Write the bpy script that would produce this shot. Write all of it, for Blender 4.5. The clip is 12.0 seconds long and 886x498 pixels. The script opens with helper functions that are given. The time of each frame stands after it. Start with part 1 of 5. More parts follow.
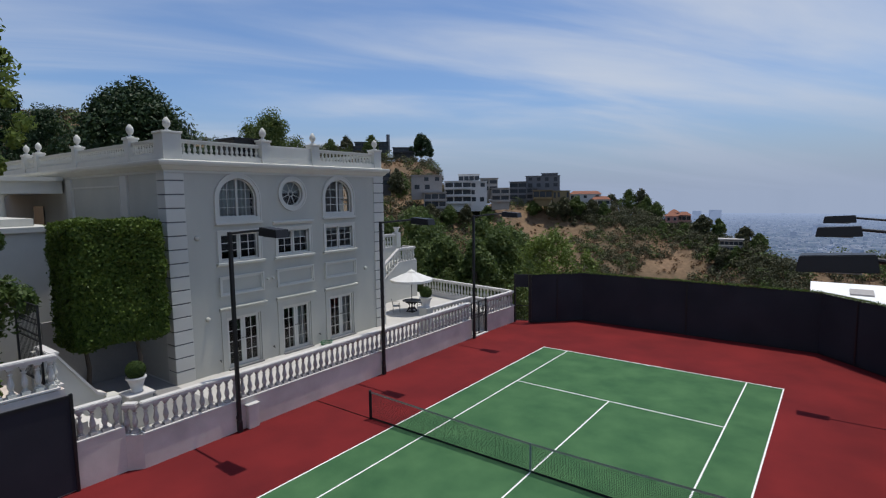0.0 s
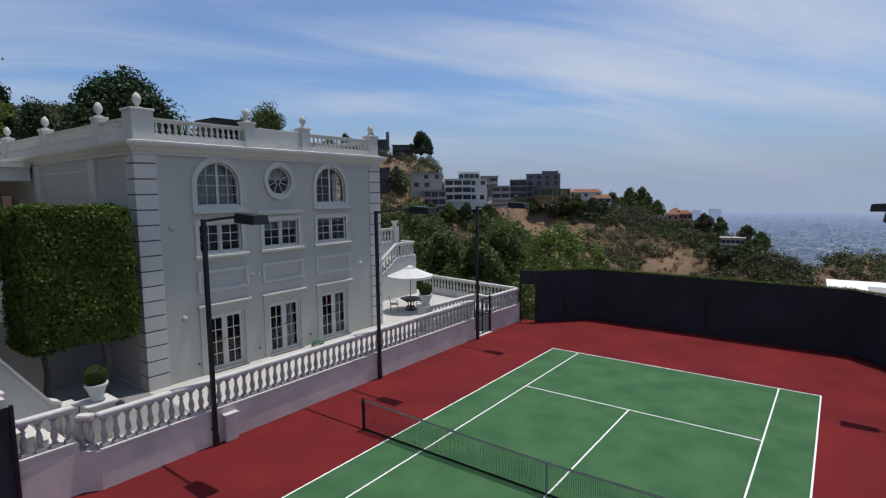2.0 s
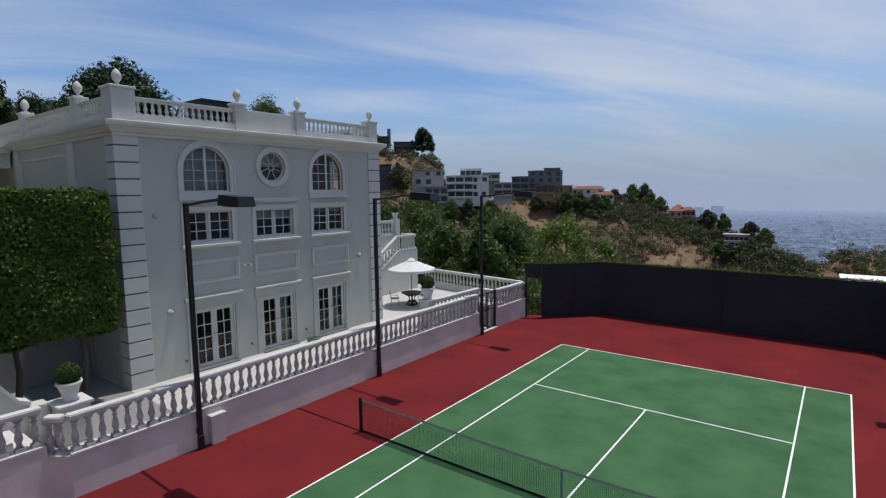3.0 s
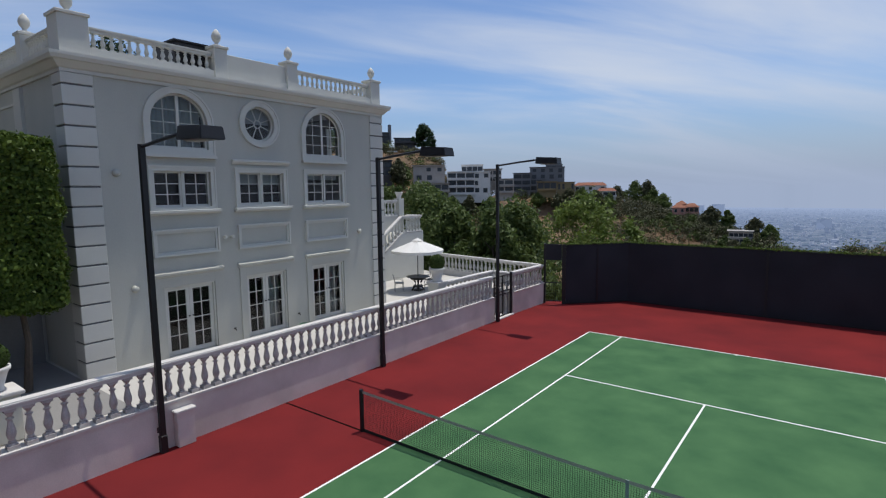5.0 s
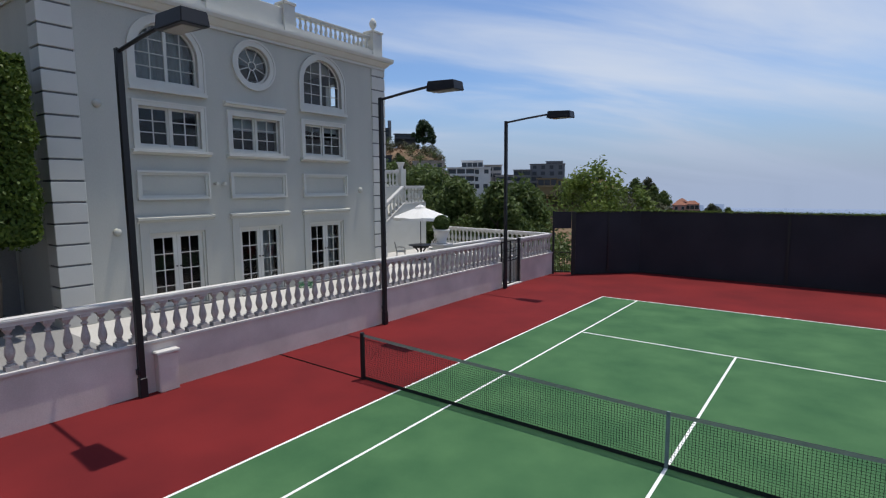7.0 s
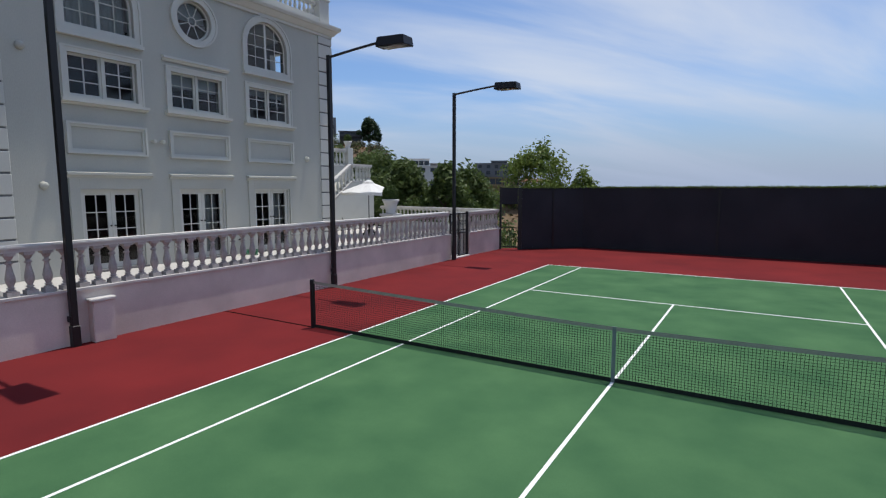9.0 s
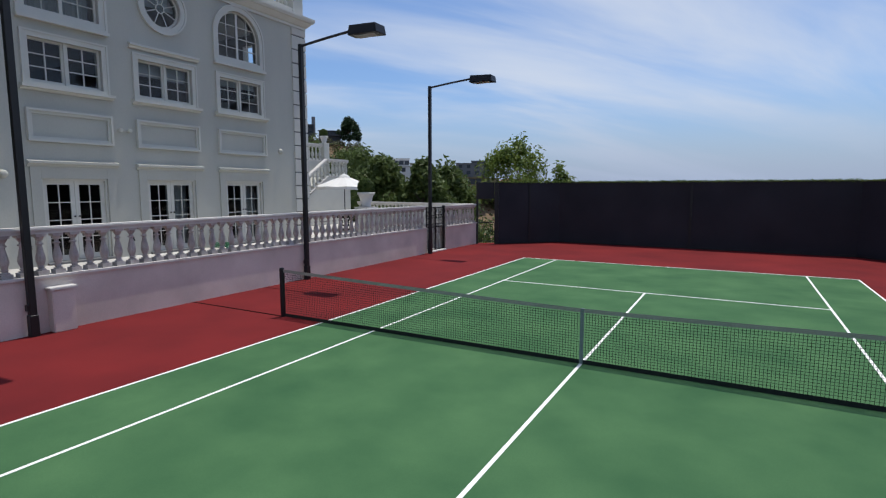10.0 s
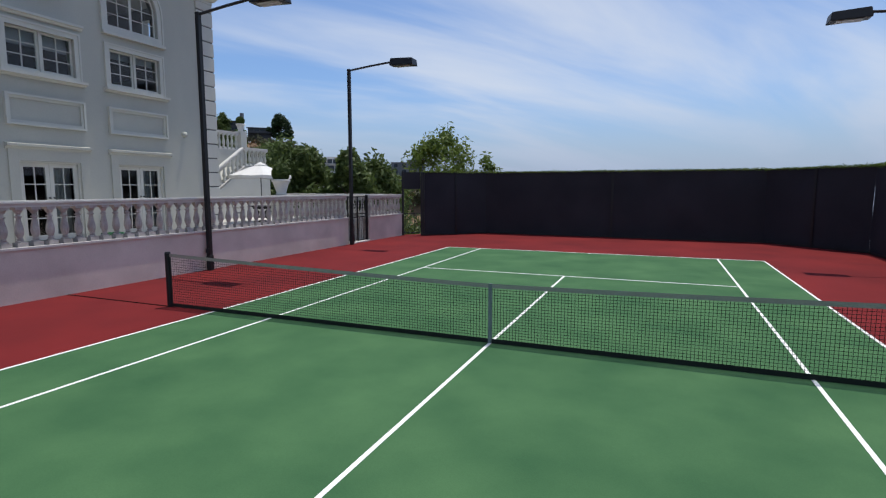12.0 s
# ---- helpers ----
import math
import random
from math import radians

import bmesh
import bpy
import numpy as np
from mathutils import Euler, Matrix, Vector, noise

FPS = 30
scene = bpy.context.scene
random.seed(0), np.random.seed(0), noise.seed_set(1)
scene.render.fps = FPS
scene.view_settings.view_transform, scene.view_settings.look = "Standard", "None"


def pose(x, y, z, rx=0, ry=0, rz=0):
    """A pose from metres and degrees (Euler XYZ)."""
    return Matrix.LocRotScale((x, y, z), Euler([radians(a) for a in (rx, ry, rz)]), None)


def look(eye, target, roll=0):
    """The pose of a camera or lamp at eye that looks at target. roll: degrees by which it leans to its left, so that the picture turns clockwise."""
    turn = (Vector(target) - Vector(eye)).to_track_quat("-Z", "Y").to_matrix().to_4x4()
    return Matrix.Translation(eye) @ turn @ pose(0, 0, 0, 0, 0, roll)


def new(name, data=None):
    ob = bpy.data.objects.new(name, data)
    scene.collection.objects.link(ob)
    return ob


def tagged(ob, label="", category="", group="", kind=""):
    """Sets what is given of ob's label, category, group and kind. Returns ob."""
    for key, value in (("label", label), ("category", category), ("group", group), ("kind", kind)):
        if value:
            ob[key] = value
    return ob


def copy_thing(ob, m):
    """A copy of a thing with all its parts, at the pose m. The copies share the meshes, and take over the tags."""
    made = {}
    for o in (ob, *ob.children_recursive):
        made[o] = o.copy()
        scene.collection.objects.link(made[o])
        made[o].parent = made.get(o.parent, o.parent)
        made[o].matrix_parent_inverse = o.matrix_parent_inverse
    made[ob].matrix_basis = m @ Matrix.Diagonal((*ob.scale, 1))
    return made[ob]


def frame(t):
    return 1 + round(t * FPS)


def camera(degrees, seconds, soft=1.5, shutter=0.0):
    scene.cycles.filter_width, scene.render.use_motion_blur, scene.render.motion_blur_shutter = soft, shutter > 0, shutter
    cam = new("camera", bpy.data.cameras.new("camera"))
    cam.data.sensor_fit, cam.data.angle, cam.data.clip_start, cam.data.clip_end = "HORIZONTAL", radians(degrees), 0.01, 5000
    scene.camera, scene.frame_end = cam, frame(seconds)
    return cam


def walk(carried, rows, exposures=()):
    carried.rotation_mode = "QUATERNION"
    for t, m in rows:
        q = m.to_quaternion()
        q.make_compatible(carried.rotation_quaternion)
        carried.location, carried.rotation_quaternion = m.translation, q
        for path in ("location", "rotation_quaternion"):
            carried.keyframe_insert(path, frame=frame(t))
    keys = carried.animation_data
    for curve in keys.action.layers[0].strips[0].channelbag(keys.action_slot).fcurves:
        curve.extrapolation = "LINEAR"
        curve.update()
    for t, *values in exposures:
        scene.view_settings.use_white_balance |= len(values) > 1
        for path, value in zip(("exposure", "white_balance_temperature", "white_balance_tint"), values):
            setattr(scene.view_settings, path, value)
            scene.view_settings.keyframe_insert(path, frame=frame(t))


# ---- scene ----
cam = camera(79.8, 12.0, 1.2)
PATH = [
    (0, (6.984, -13.487, 8.234), (5.790, -11.896, 8.031), -0.74),
    (0.5, (6.684, -13.148, 8.153), (5.491, -11.555, 7.950), -0.69),
    (1, (6.367, -12.776, 8.045), (5.175, -11.183, 7.841), -0.64),
    (1.5, (6.038, -12.350, 7.924), (4.846, -10.757, 7.719), -0.63),
    (2, (5.666, -11.869, 7.759), (4.473, -10.277, 7.551), -0.66),
    (2.5, (5.266, -11.368, 7.539), (4.073, -9.777, 7.327), -0.70),
    (3, (4.858, -10.889, 7.314), (3.661, -9.302, 7.097), -0.73),
    (5, (2.744, -8.899, 6.007), (1.546, -7.313, 5.784), -0.73),
    (5.5, (2.363, -8.514, 5.610), (1.165, -6.928, 5.388), -0.70),
    (6, (2.086, -8.336, 5.181), (0.890, -6.748, 4.956), -0.63),
    (6.5, (1.968, -8.272, 4.756), (0.773, -6.684, 4.529), -0.53),
    (7, (1.920, -8.236, 4.320), (0.725, -6.649, 4.092), -0.40),
    (9, (1.921, -8.446, 3.105), (0.893, -6.746, 2.877), -0.04),
    (9.5, (2.029, -8.373, 2.944), (1.038, -6.651, 2.716), -0.03),
    (10, (2.083, -8.322, 2.815), (1.117, -6.585, 2.588), -0.01),
    (10.5, (2.187, -8.192, 2.657), (1.274, -6.427, 2.429), 0.04),
    (11, (2.287, -7.976, 2.508), (1.429, -6.184, 2.281), 0.05),
    (11.5, (2.312, -7.741, 2.416), (1.506, -5.924, 2.189), 0.07),
    (12, (2.297, -7.479, 2.324), (1.544, -5.640, 2.097), 0.02),
]
EXPOSURES = [(0, -0.05), (3, -0.03), (6, 0.10), (9, 0.15), (12, 0.17)]
walk(cam, [(t, look(eye, target, roll)) for t, eye, target, roll in PATH], EXPOSURES)

# ---- world, sun ----
world = bpy.data.worlds.new("world")
scene.world = world
world.use_nodes = True


def build_world():
    nt = world.node_tree
    nt.nodes.clear()
    N, L = nt.nodes.new, nt.links.new
    out, bg = N("ShaderNodeOutputWorld"), N("ShaderNodeBackground")
    sky = N("ShaderNodeTexSky")
    sky.sky_type, sky.sun_disc = "NISHITA", False
    sky.sun_elevation, sky.sun_rotation = radians(76.8), radians(15.0)
    sky.altitude, sky.air_density, sky.dust_density, sky.ozone_density = 250, 1.0, 1.6, 2.5
    co = N("ShaderNodeTexCoord")
    sep = N("ShaderNodeSeparateXYZ")
    L(co.outputs["Generated"], sep.inputs[0])
    # the direction projected on a high flat layer, for the cirrus
    zc = N("ShaderNodeMath"); zc.operation = "MAXIMUM"; zc.inputs[1].default_value = 0.0
    L(sep.outputs["Z"], zc.inputs[0])
    za = N("ShaderNodeMath"); za.operation = "ADD"; za.inputs[1].default_value = 0.16
    L(zc.outputs[0], za.inputs[0])
    px = N("ShaderNodeMath"); px.operation = "DIVIDE"
    py = N("ShaderNodeMath"); py.operation = "DIVIDE"
    L(sep.outputs["X"], px.inputs[0]); L(za.outputs[0], px.inputs[1])
    L(sep.outputs["Y"], py.inputs[0]); L(za.outputs[0], py.inputs[1])
    com = N("ShaderNodeCombineXYZ")
    L(px.outputs[0], com.inputs[0]); L(py.outputs[0], com.inputs[1])
    vr = N("ShaderNodeVectorRotate")
    vr.rotation_type = "Z_AXIS"
    vr.inputs["Angle"].default_value = radians(CLOUD_TURN)
    L(com.outputs[0], vr.inputs["Vector"])
    mp = N("ShaderNodeMapping")
    mp.inputs["Scale"].default_value = (0.33, 1.15, 1.0)
    mp.inputs["Location"].default_value = CLOUD_AT
    L(vr.outputs[0], mp.inputs["Vector"])
    n1 = N("ShaderNodeTexNoise")
    n1.inputs["Scale"].default_value, n1.inputs["Detail"].default_value = 1.15, 9
    n1.inputs["Roughness"].default_value, n1.inputs["Distortion"].default_value = 0.52, 0.55
    L(mp.outputs[0], n1.inputs["Vector"])
    n2 = N("ShaderNodeTexNoise")
    n2.inputs["Scale"].default_value, n2.inputs["Detail"].default_value = 0.55, 3
    L(mp.outputs[0], n2.inputs["Vector"])
    mul = N("ShaderNodeMath"); mul.operation = "MULTIPLY_ADD"; mul.inputs[1].default_value = 0.6
    L(n2.outputs["Fac"], mul.inputs[0]); L(n1.outputs["Fac"], mul.inputs[2])
    ramp = N("ShaderNodeMapRange")
    ramp.interpolation_type = "SMOOTHSTEP"
    ramp.inputs["From Min"].default_value, ramp.inputs["From Max"].default_value = CLOUD_FROM, CLOUD_TO
    ramp.inputs["To Max"].default_value = 0.85
    L(mul.outputs[0], ramp.inputs["Value"])
    # blue of the clear air, gain on the sky
    gain = N("ShaderNodeMix"); gain.data_type, gain.blend_type = "RGBA", "MULTIPLY"
    gain.inputs["Factor"].default_value = 1.0
    gain.inputs["B"].default_value = SKY_TINT
    L(sky.outputs[0], gain.inputs["A"])
    cl = N("ShaderNodeMix"); cl.data_type = "RGBA"
    L(ramp.outputs[0], cl.inputs["Factor"])
    L(gain.outputs["Result"], cl.inputs["A"]); cl.inputs["B"].default_value = CLOUD_COLOUR
    # the hazy air over the plain
    hz = N("ShaderNodeMapRange"); hz.interpolation_type = "SMOOTHSTEP"
    hz.inputs["From Min"].default_value, hz.inputs["From Max"].default_value = -0.02, 0.19
    hz.inputs["To Min"].default_value, hz.inputs["To Max"].default_value = 0.93, 0.0
    L(sep.outputs["Z"], hz.inputs["Value"])
    hm = N("ShaderNodeMix"); hm.data_type = "RGBA"
    L(hz.outputs[0], hm.inputs["Factor"]); L(cl.outputs["Result"], hm.inputs["A"])
    hm.inputs["B"].default_value = HAZE_COLOUR
    L(hm.outputs["Result"], bg.inputs["Color"])
    bg.inputs["Strength"].default_value = SKY_STRENGTH
    L(bg.outputs[0], out.inputs["Surface"])


SKY_STRENGTH = 0.11
SKY_TINT = (0.79, 0.94, 1.15, 1)
CLOUD_COLOUR = (5.3, 5.8, 6.7, 1)
HAZE_COLOUR = (2.95, 3.6, 5.0, 1)
CLOUD_TURN, CLOUD_AT, CLOUD_FROM, CLOUD_TO = -56.0, (0.6, 0.35, 0.0), 0.64, 1.04
build_world()
sun = new("sun", bpy.data.lights.new("sun", "SUN"))
sun.data.energy, sun.data.angle, sun.data.color = 3.3, radians(0.53), (1.0, 0.95, 0.87)
sun.matrix_world = look((0.43 * 10, 1.6 * 10, 7.05 * 10), (0, 0, 0))


# ---- materials ----
def mat(name, base, rough=0.6, var=0.12, scale=3.0, fine=60.0, bump=0.15, metal=0.0, second=None, amount=0.5, spots=0.0,
        stretch=(1, 1, 1), spec=0.4, per_object=0.0, dist=0.01, sheen=0.0):
    """A surface with large stains and fine grain; second: a colour that the large noise mixes in."""
    m = bpy.data.materials.new(name)
    m.use_nodes = True
    nt = m.node_tree
    N, L = nt.nodes.new, nt.links.new
    b = nt.nodes["Principled BSDF"]
    b.inputs["Roughness"].default_value, b.inputs["Metallic"].default_value = rough, metal
    b.inputs["Specular IOR Level"].default_value = spec
    co = N("ShaderNodeTexCoord")
    mp = N("ShaderNodeMapping"); mp.inputs["Scale"].default_value = stretch
    geo = N("ShaderNodeNewGeometry")
    L(geo.outputs["Position"], mp.inputs["Vector"])
    n1 = N("ShaderNodeTexNoise"); n1.inputs["Scale"].default_value, n1.inputs["Detail"].default_value = scale, 6
    n2 = N("ShaderNodeTexNoise"); n2.inputs["Scale"].default_value, n2.inputs["Detail"].default_value = fine, 3
    L(mp.outputs[0], n1.inputs["Vector"]); L(mp.outputs[0], n2.inputs["Vector"])
    mr = N("ShaderNodeMapRange"); mr.inputs["From Min"].default_value, mr.inputs["From Max"].default_value = 0.3, 0.7
    L(n1.outputs["Fac"], mr.inputs["Value"])
    mx = N("ShaderNodeMix"); mx.data_type = "RGBA"
    sec = second or tuple(max(0.0, c * (1 - var * 2)) for c in base)
    mx.inputs["A"].default_value, mx.inputs["B"].default_value = (*base, 1), (*sec, 1)
    am = N("ShaderNodeMath"); am.operation = "MULTIPLY"; am.inputs[1].default_value = amount
    L(mr.outputs[0], am.inputs[0]); L(am.outputs[0], mx.inputs["Factor"])
    hs = N("ShaderNodeHueSaturation")
    L(mx.outputs["Result"], hs.inputs["Color"])
    v = N("ShaderNodeMapRange")
    v.inputs["From Min"].default_value, v.inputs["From Max"].default_value = 0.25, 0.75
    v.inputs["To Min"].default_value, v.inputs["To Max"].default_value = 1 - var, 1 + var
    L(n2.outputs["Fac"], v.inputs["Value"])
    last = v.outputs[0]
    if per_object:
        oi = N("ShaderNodeObjectInfo")
        pr = N("ShaderNodeMapRange"); pr.inputs["To Min"].default_value, pr.inputs["To Max"].default_value = 1 - per_object, 1 + per_object
        L(oi.outputs["Random"], pr.inputs["Value"])
        mu = N("ShaderNodeMath"); mu.operation = "MULTIPLY"
        L(last, mu.inputs[0]); L(pr.outputs[0], mu.inputs[1])
        last = mu.outputs[0]
    L(last, hs.inputs["Value"])
    L(hs.outputs["Color"], b.inputs["Base Color"])
    if bump:
        bp = N("ShaderNodeBump"); bp.inputs["Strength"].default_value, bp.inputs["Distance"].default_value = bump, dist
        L(n2.outputs["Fac"], bp.inputs["Height"]); L(bp.outputs[0], b.inputs["Normal"])
    return m


def leaf_mat(name, a, c, rough=0.55, through_light=0.35):
    """Leaves: each one between two greens, some light coming through."""
    m = bpy.data.materials.new(name)
    m.use_nodes = True
    nt = m.node_tree
    N, L = nt.nodes.new, nt.links.new
    b = nt.nodes["Principled BSDF"]
    b.inputs["Roughness"].default_value = rough
    b.inputs["Specular IOR Level"].default_value = 0.25
    geo = N("ShaderNodeNewGeometry")
    n1 = N("ShaderNodeTexNoise"); n1.inputs["Scale"].default_value = 0.7
    L(geo.outputs["Position"], n1.inputs["Vector"])
    ad = N("ShaderNodeMath"); ad.operation = "MULTIPLY_ADD"; ad.inputs[1].default_value = 0.6
    L(geo.outputs["Random Per Island"], ad.inputs[0])
    sb = N("ShaderNodeMath"); sb.operation = "MULTIPLY"; sb.inputs[1].default_value = 0.6
    L(n1.outputs["Fac"], sb.inputs[0]); L(sb.outputs[0], ad.inputs[2])
    mx = N("ShaderNodeMix"); mx.data_type = "RGBA"
    mx.inputs["A"].default_value, mx.inputs["B"].default_value = (*a, 1), (*c, 1)
    L(ad.outputs[0], mx.inputs["Factor"])
    L(mx.outputs["Result"], b.inputs["Base Color"])
    tr = N("ShaderNodeBsdfTranslucent")
    L(mx.outputs["Result"], tr.inputs["Color"])
    ms = N("ShaderNodeMixShader"); ms.inputs[0].default_value = through_light
    L(b.outputs[0], ms.inputs[1]); L(tr.outputs[0], ms.inputs[2])
    L(ms.outputs[0], nt.nodes["Material Output"].inputs["Surface"])
    return m


def glass_mat(name, tint=(0.85, 0.9, 0.9), gloss=0.02):
    m = bpy.data.materials.new(name)
    m.use_nodes = True
    nt = m.node_tree
    N, L = nt.nodes.new, nt.links.new
    nt.nodes.remove(nt.nodes["Principled BSDF"])
    fr = N("ShaderNodeFresnel"); fr.inputs["IOR"].default_value = 1.52
    tp = N("ShaderNodeBsdfTransparent"); tp.inputs["Color"].default_value = (*tint, 1)
    gl = N("ShaderNodeBsdfGlossy"); gl.inputs["Roughness"].default_value = gloss
    ms = N("ShaderNodeMixShader")
    L(fr.outputs[0], ms.inputs[0]); L(tp.outputs[0], ms.inputs[1]); L(gl.outputs[0], ms.inputs[2])
    L(ms.outputs[0], nt.nodes["Material Output"].inputs["Surface"])
    return m


M_RED = mat("red_acrylic", (0.172, 0.0178, 0.018), 0.9, 0.10, 0.45, 70, 0.25, second=(0.112, 0.0125, 0.014), amount=1.0, spec=0.12, dist=0.004)
M_GREEN = mat("green_acrylic", (0.066, 0.150, 0.064), 0.9, 0.09, 0.8, 90, 0.25, second=(0.037, 0.102, 0.044), amount=1.0, spec=0.12, dist=0.004)
M_LINE = mat("line_paint", (0.80, 0.80, 0.78), 0.7, 0.05, 2.0, 80, 0.1, amount=0.3)
M_STUCCO = mat("grey_white_stucco", (0.448, 0.445, 0.395), 0.9, 0.04, 0.8, 45, 0.4, second=(0.385, 0.382, 0.345), amount=0.8, stretch=(1, 1, 0.4), dist=0.006)
M_TRIM = mat("white_trim_paint", (0.545, 0.54, 0.49), 0.65, 0.03, 1.5, 40, 0.1, second=(0.47, 0.465, 0.42), amount=0.5)
M_QUOIN = mat("quoin_paint", (0.53, 0.522, 0.475), 0.8, 0.03, 1.5, 40, 0.2, second=(0.48, 0.472, 0.44), amount=0.6, per_object=0.03)
M_JOINT = mat("quoin_joint", (0.16, 0.16, 0.16), 0.9, 0.1)
M_BALUSTER = mat("mauve_cast_stone", (0.50, 0.455, 0.425), 0.9, 0.10, 5, 50, 0.3, second=(0.30, 0.27, 0.26), amount=0.9, per_object=0.06)
M_RAIL = mat("white_rail_paint", (0.60, 0.58, 0.55), 0.75, 0.04, 2, 50, 0.15, second=(0.46, 0.44, 0.42), amount=0.5)
M_MAUVE = mat("mauve_stucco", (0.68, 0.60, 0.54), 0.95, 0.06, 1.0, 40, 0.35, second=(0.49, 0.43, 0.385), amount=0.85, dist=0.008)
M_TERRACE = mat("terrace_plaster", (0.50, 0.485, 0.45), 0.85, 0.05, 0.7, 30, 0.2, second=(0.42, 0.40, 0.37), amount=0.7)
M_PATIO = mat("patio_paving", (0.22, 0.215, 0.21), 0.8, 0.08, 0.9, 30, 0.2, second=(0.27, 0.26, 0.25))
M_SCREEN = mat("black_windscreen_cloth", (0.022, 0.0225, 0.029), 0.75, 0.2, 0.55, 120, 0.3, second=(0.034, 0.034, 0.042), amount=0.8, spec=0.2)
M_BLACK = mat("black_powder_coat", (0.012, 0.012, 0.014), 0.45, 0.1, 5, 100, 0.1, spec=0.4)
M_NETCORD = mat("black_net_cord", (0.015, 0.022, 0.018), 0.8, 0.1)
M_BAND = mat("grey_green_net_band", (0.36, 0.37, 0.31), 0.8, 0.1, 4)
M_STRAP = mat("grey_net_strap", (0.20, 0.25, 0.25), 0.8, 0.1, 4)
M_LENS = mat("lamp_lens", (0.35, 0.35, 0.34), 0.25, 0.05)
M_GLASS = glass_mat("window_glass")
M_CURTAIN = mat("sheer_curtain", (0.36, 0.36, 0.35), 0.9, 0.12, 3)
# near-black base puts the dimness of the unlit rooms into the colour
M_ROOM = mat("room_painted_dark", (0.04, 0.036, 0.032), 0.9, 0.05, 1)
M_POT = mat("white_planter", (0.60, 0.585, 0.555), 0.7, 0.05, 5, 60, 0.2, second=(0.6, 0.58, 0.54))
M_CANVAS = mat("white_umbrella_canvas", (0.66, 0.65, 0.62), 0.9, 0.03, 2, 200, 0.1)
M_BRONZE = mat("dark_cast_aluminium", (0.035, 0.032, 0.03), 0.45, 0.1, 8, 80, 0.1, metal=0.3)
M_CUSHION = mat("pale_chair_metal", (0.32, 0.32, 0.31), 0.6, 0.05)
# matte near-black for the painted shadow strip beside the net post
M_SHADOW = mat("painted_shadow", (0.012, 0.006, 0.006), 1.0, 0.1, spec=0.0, bump=0.0)
M_BARK = mat("bark", (0.11, 0.085, 0.065), 0.9, 0.25, 4, 30, 0.8, stretch=(1, 1, 0.3))
M_SOIL = mat("dry_hillside", (0.235, 0.150, 0.088), 0.95, 0.25, 0.035, 0.5, 0.5, second=(0.090, 0.066, 0.036), amount=1.0, dist=0.5)
M_HEDGE = leaf_mat("hedge_leaf", (0.024, 0.056, 0.010), (0.125, 0.180, 0.028))
M_BOXLEAF = leaf_mat("box_leaf", (0.045, 0.08, 0.015), (0.08, 0.12, 0.03))
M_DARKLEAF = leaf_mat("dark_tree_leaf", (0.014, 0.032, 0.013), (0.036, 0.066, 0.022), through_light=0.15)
M_TREELEAF = leaf_mat("canyon_tree_leaf", (0.050, 0.085, 0.022), (0.115, 0.155, 0.045))
M_LIMELEAF = leaf_mat("lime_tree_leaf", (0.085, 0.135, 0.022), (0.165, 0.215, 0.05))
M_SCRUB = leaf_mat("scrub_leaf", (0.040, 0.050, 0.022), (0.098, 0.098, 0.048), through_light=0.15)
M_DRYLEAF = leaf_mat("dry_scrub_leaf", (0.13, 0.075, 0.035), (0.20, 0.12, 0.06), through_light=0.1)


# ---- mesh helpers ----
def box(bm, x0, x1, y0, y1, z0, z1):
    vs = [bm.verts.new((x, y, z)) for z in (z0, z1) for x, y in ((x0, y0), (x1, y0), (x1, y1), (x0, y1))]
    for f in ((3, 2, 1, 0), (4, 5, 6, 7), (0, 1, 5, 4), (1, 2, 6, 5), (2, 3, 7, 6), (3, 0, 4, 7)):
        bm.faces.new([vs[i] for i in f])
    return vs


def boxes(*rows):
    bm = bmesh.new()
    for r in rows:
        box(bm, *r)
    return bm


def soft_box(x0, x1, y0, y1, z0, z1, r=0.012, seg=2):
    bm = boxes((x0, x1, y0, y1, z0, z1))
    bmesh.ops.bevel(bm, geom=bm.edges[:], offset=r, segments=seg, affect="EDGES")
    return bm


def prism(bm, pts, z0, z1):
    """An upright prism over a plan of points, counter-clockwise."""
    a = [bm.verts.new((x, y, z0)) for x, y in pts]
    b = [bm.verts.new((x, y, z1)) for x, y in pts]
    n = len(pts)
    bm.faces.new(a[::-1]); bm.faces.new(b)
    for i in range(n):
        bm.faces.new((a[i], a[(i + 1) % n], b[(i + 1) % n], b[i]))


def lathe(bm, prof, n=12, at=(0, 0, 0)):
    """A turned body; prof: radius and height from below to above."""
    rings = []
    for r, z in prof:
        rings.append([bm.verts.new((at[0] + r * math.cos(2 * math.pi * i / n), at[1] + r * math.sin(2 * math.pi * i / n), at[2] + z)) for i in range(n)])
    for a, b in zip(rings, rings[1:]):
        for i in range(n):
            bm.faces.new((a[i], a[(i + 1) % n], b[(i + 1) % n], b[i]))
    bm.faces.new(rings[0][::-1]); bm.faces.new(rings[-1])


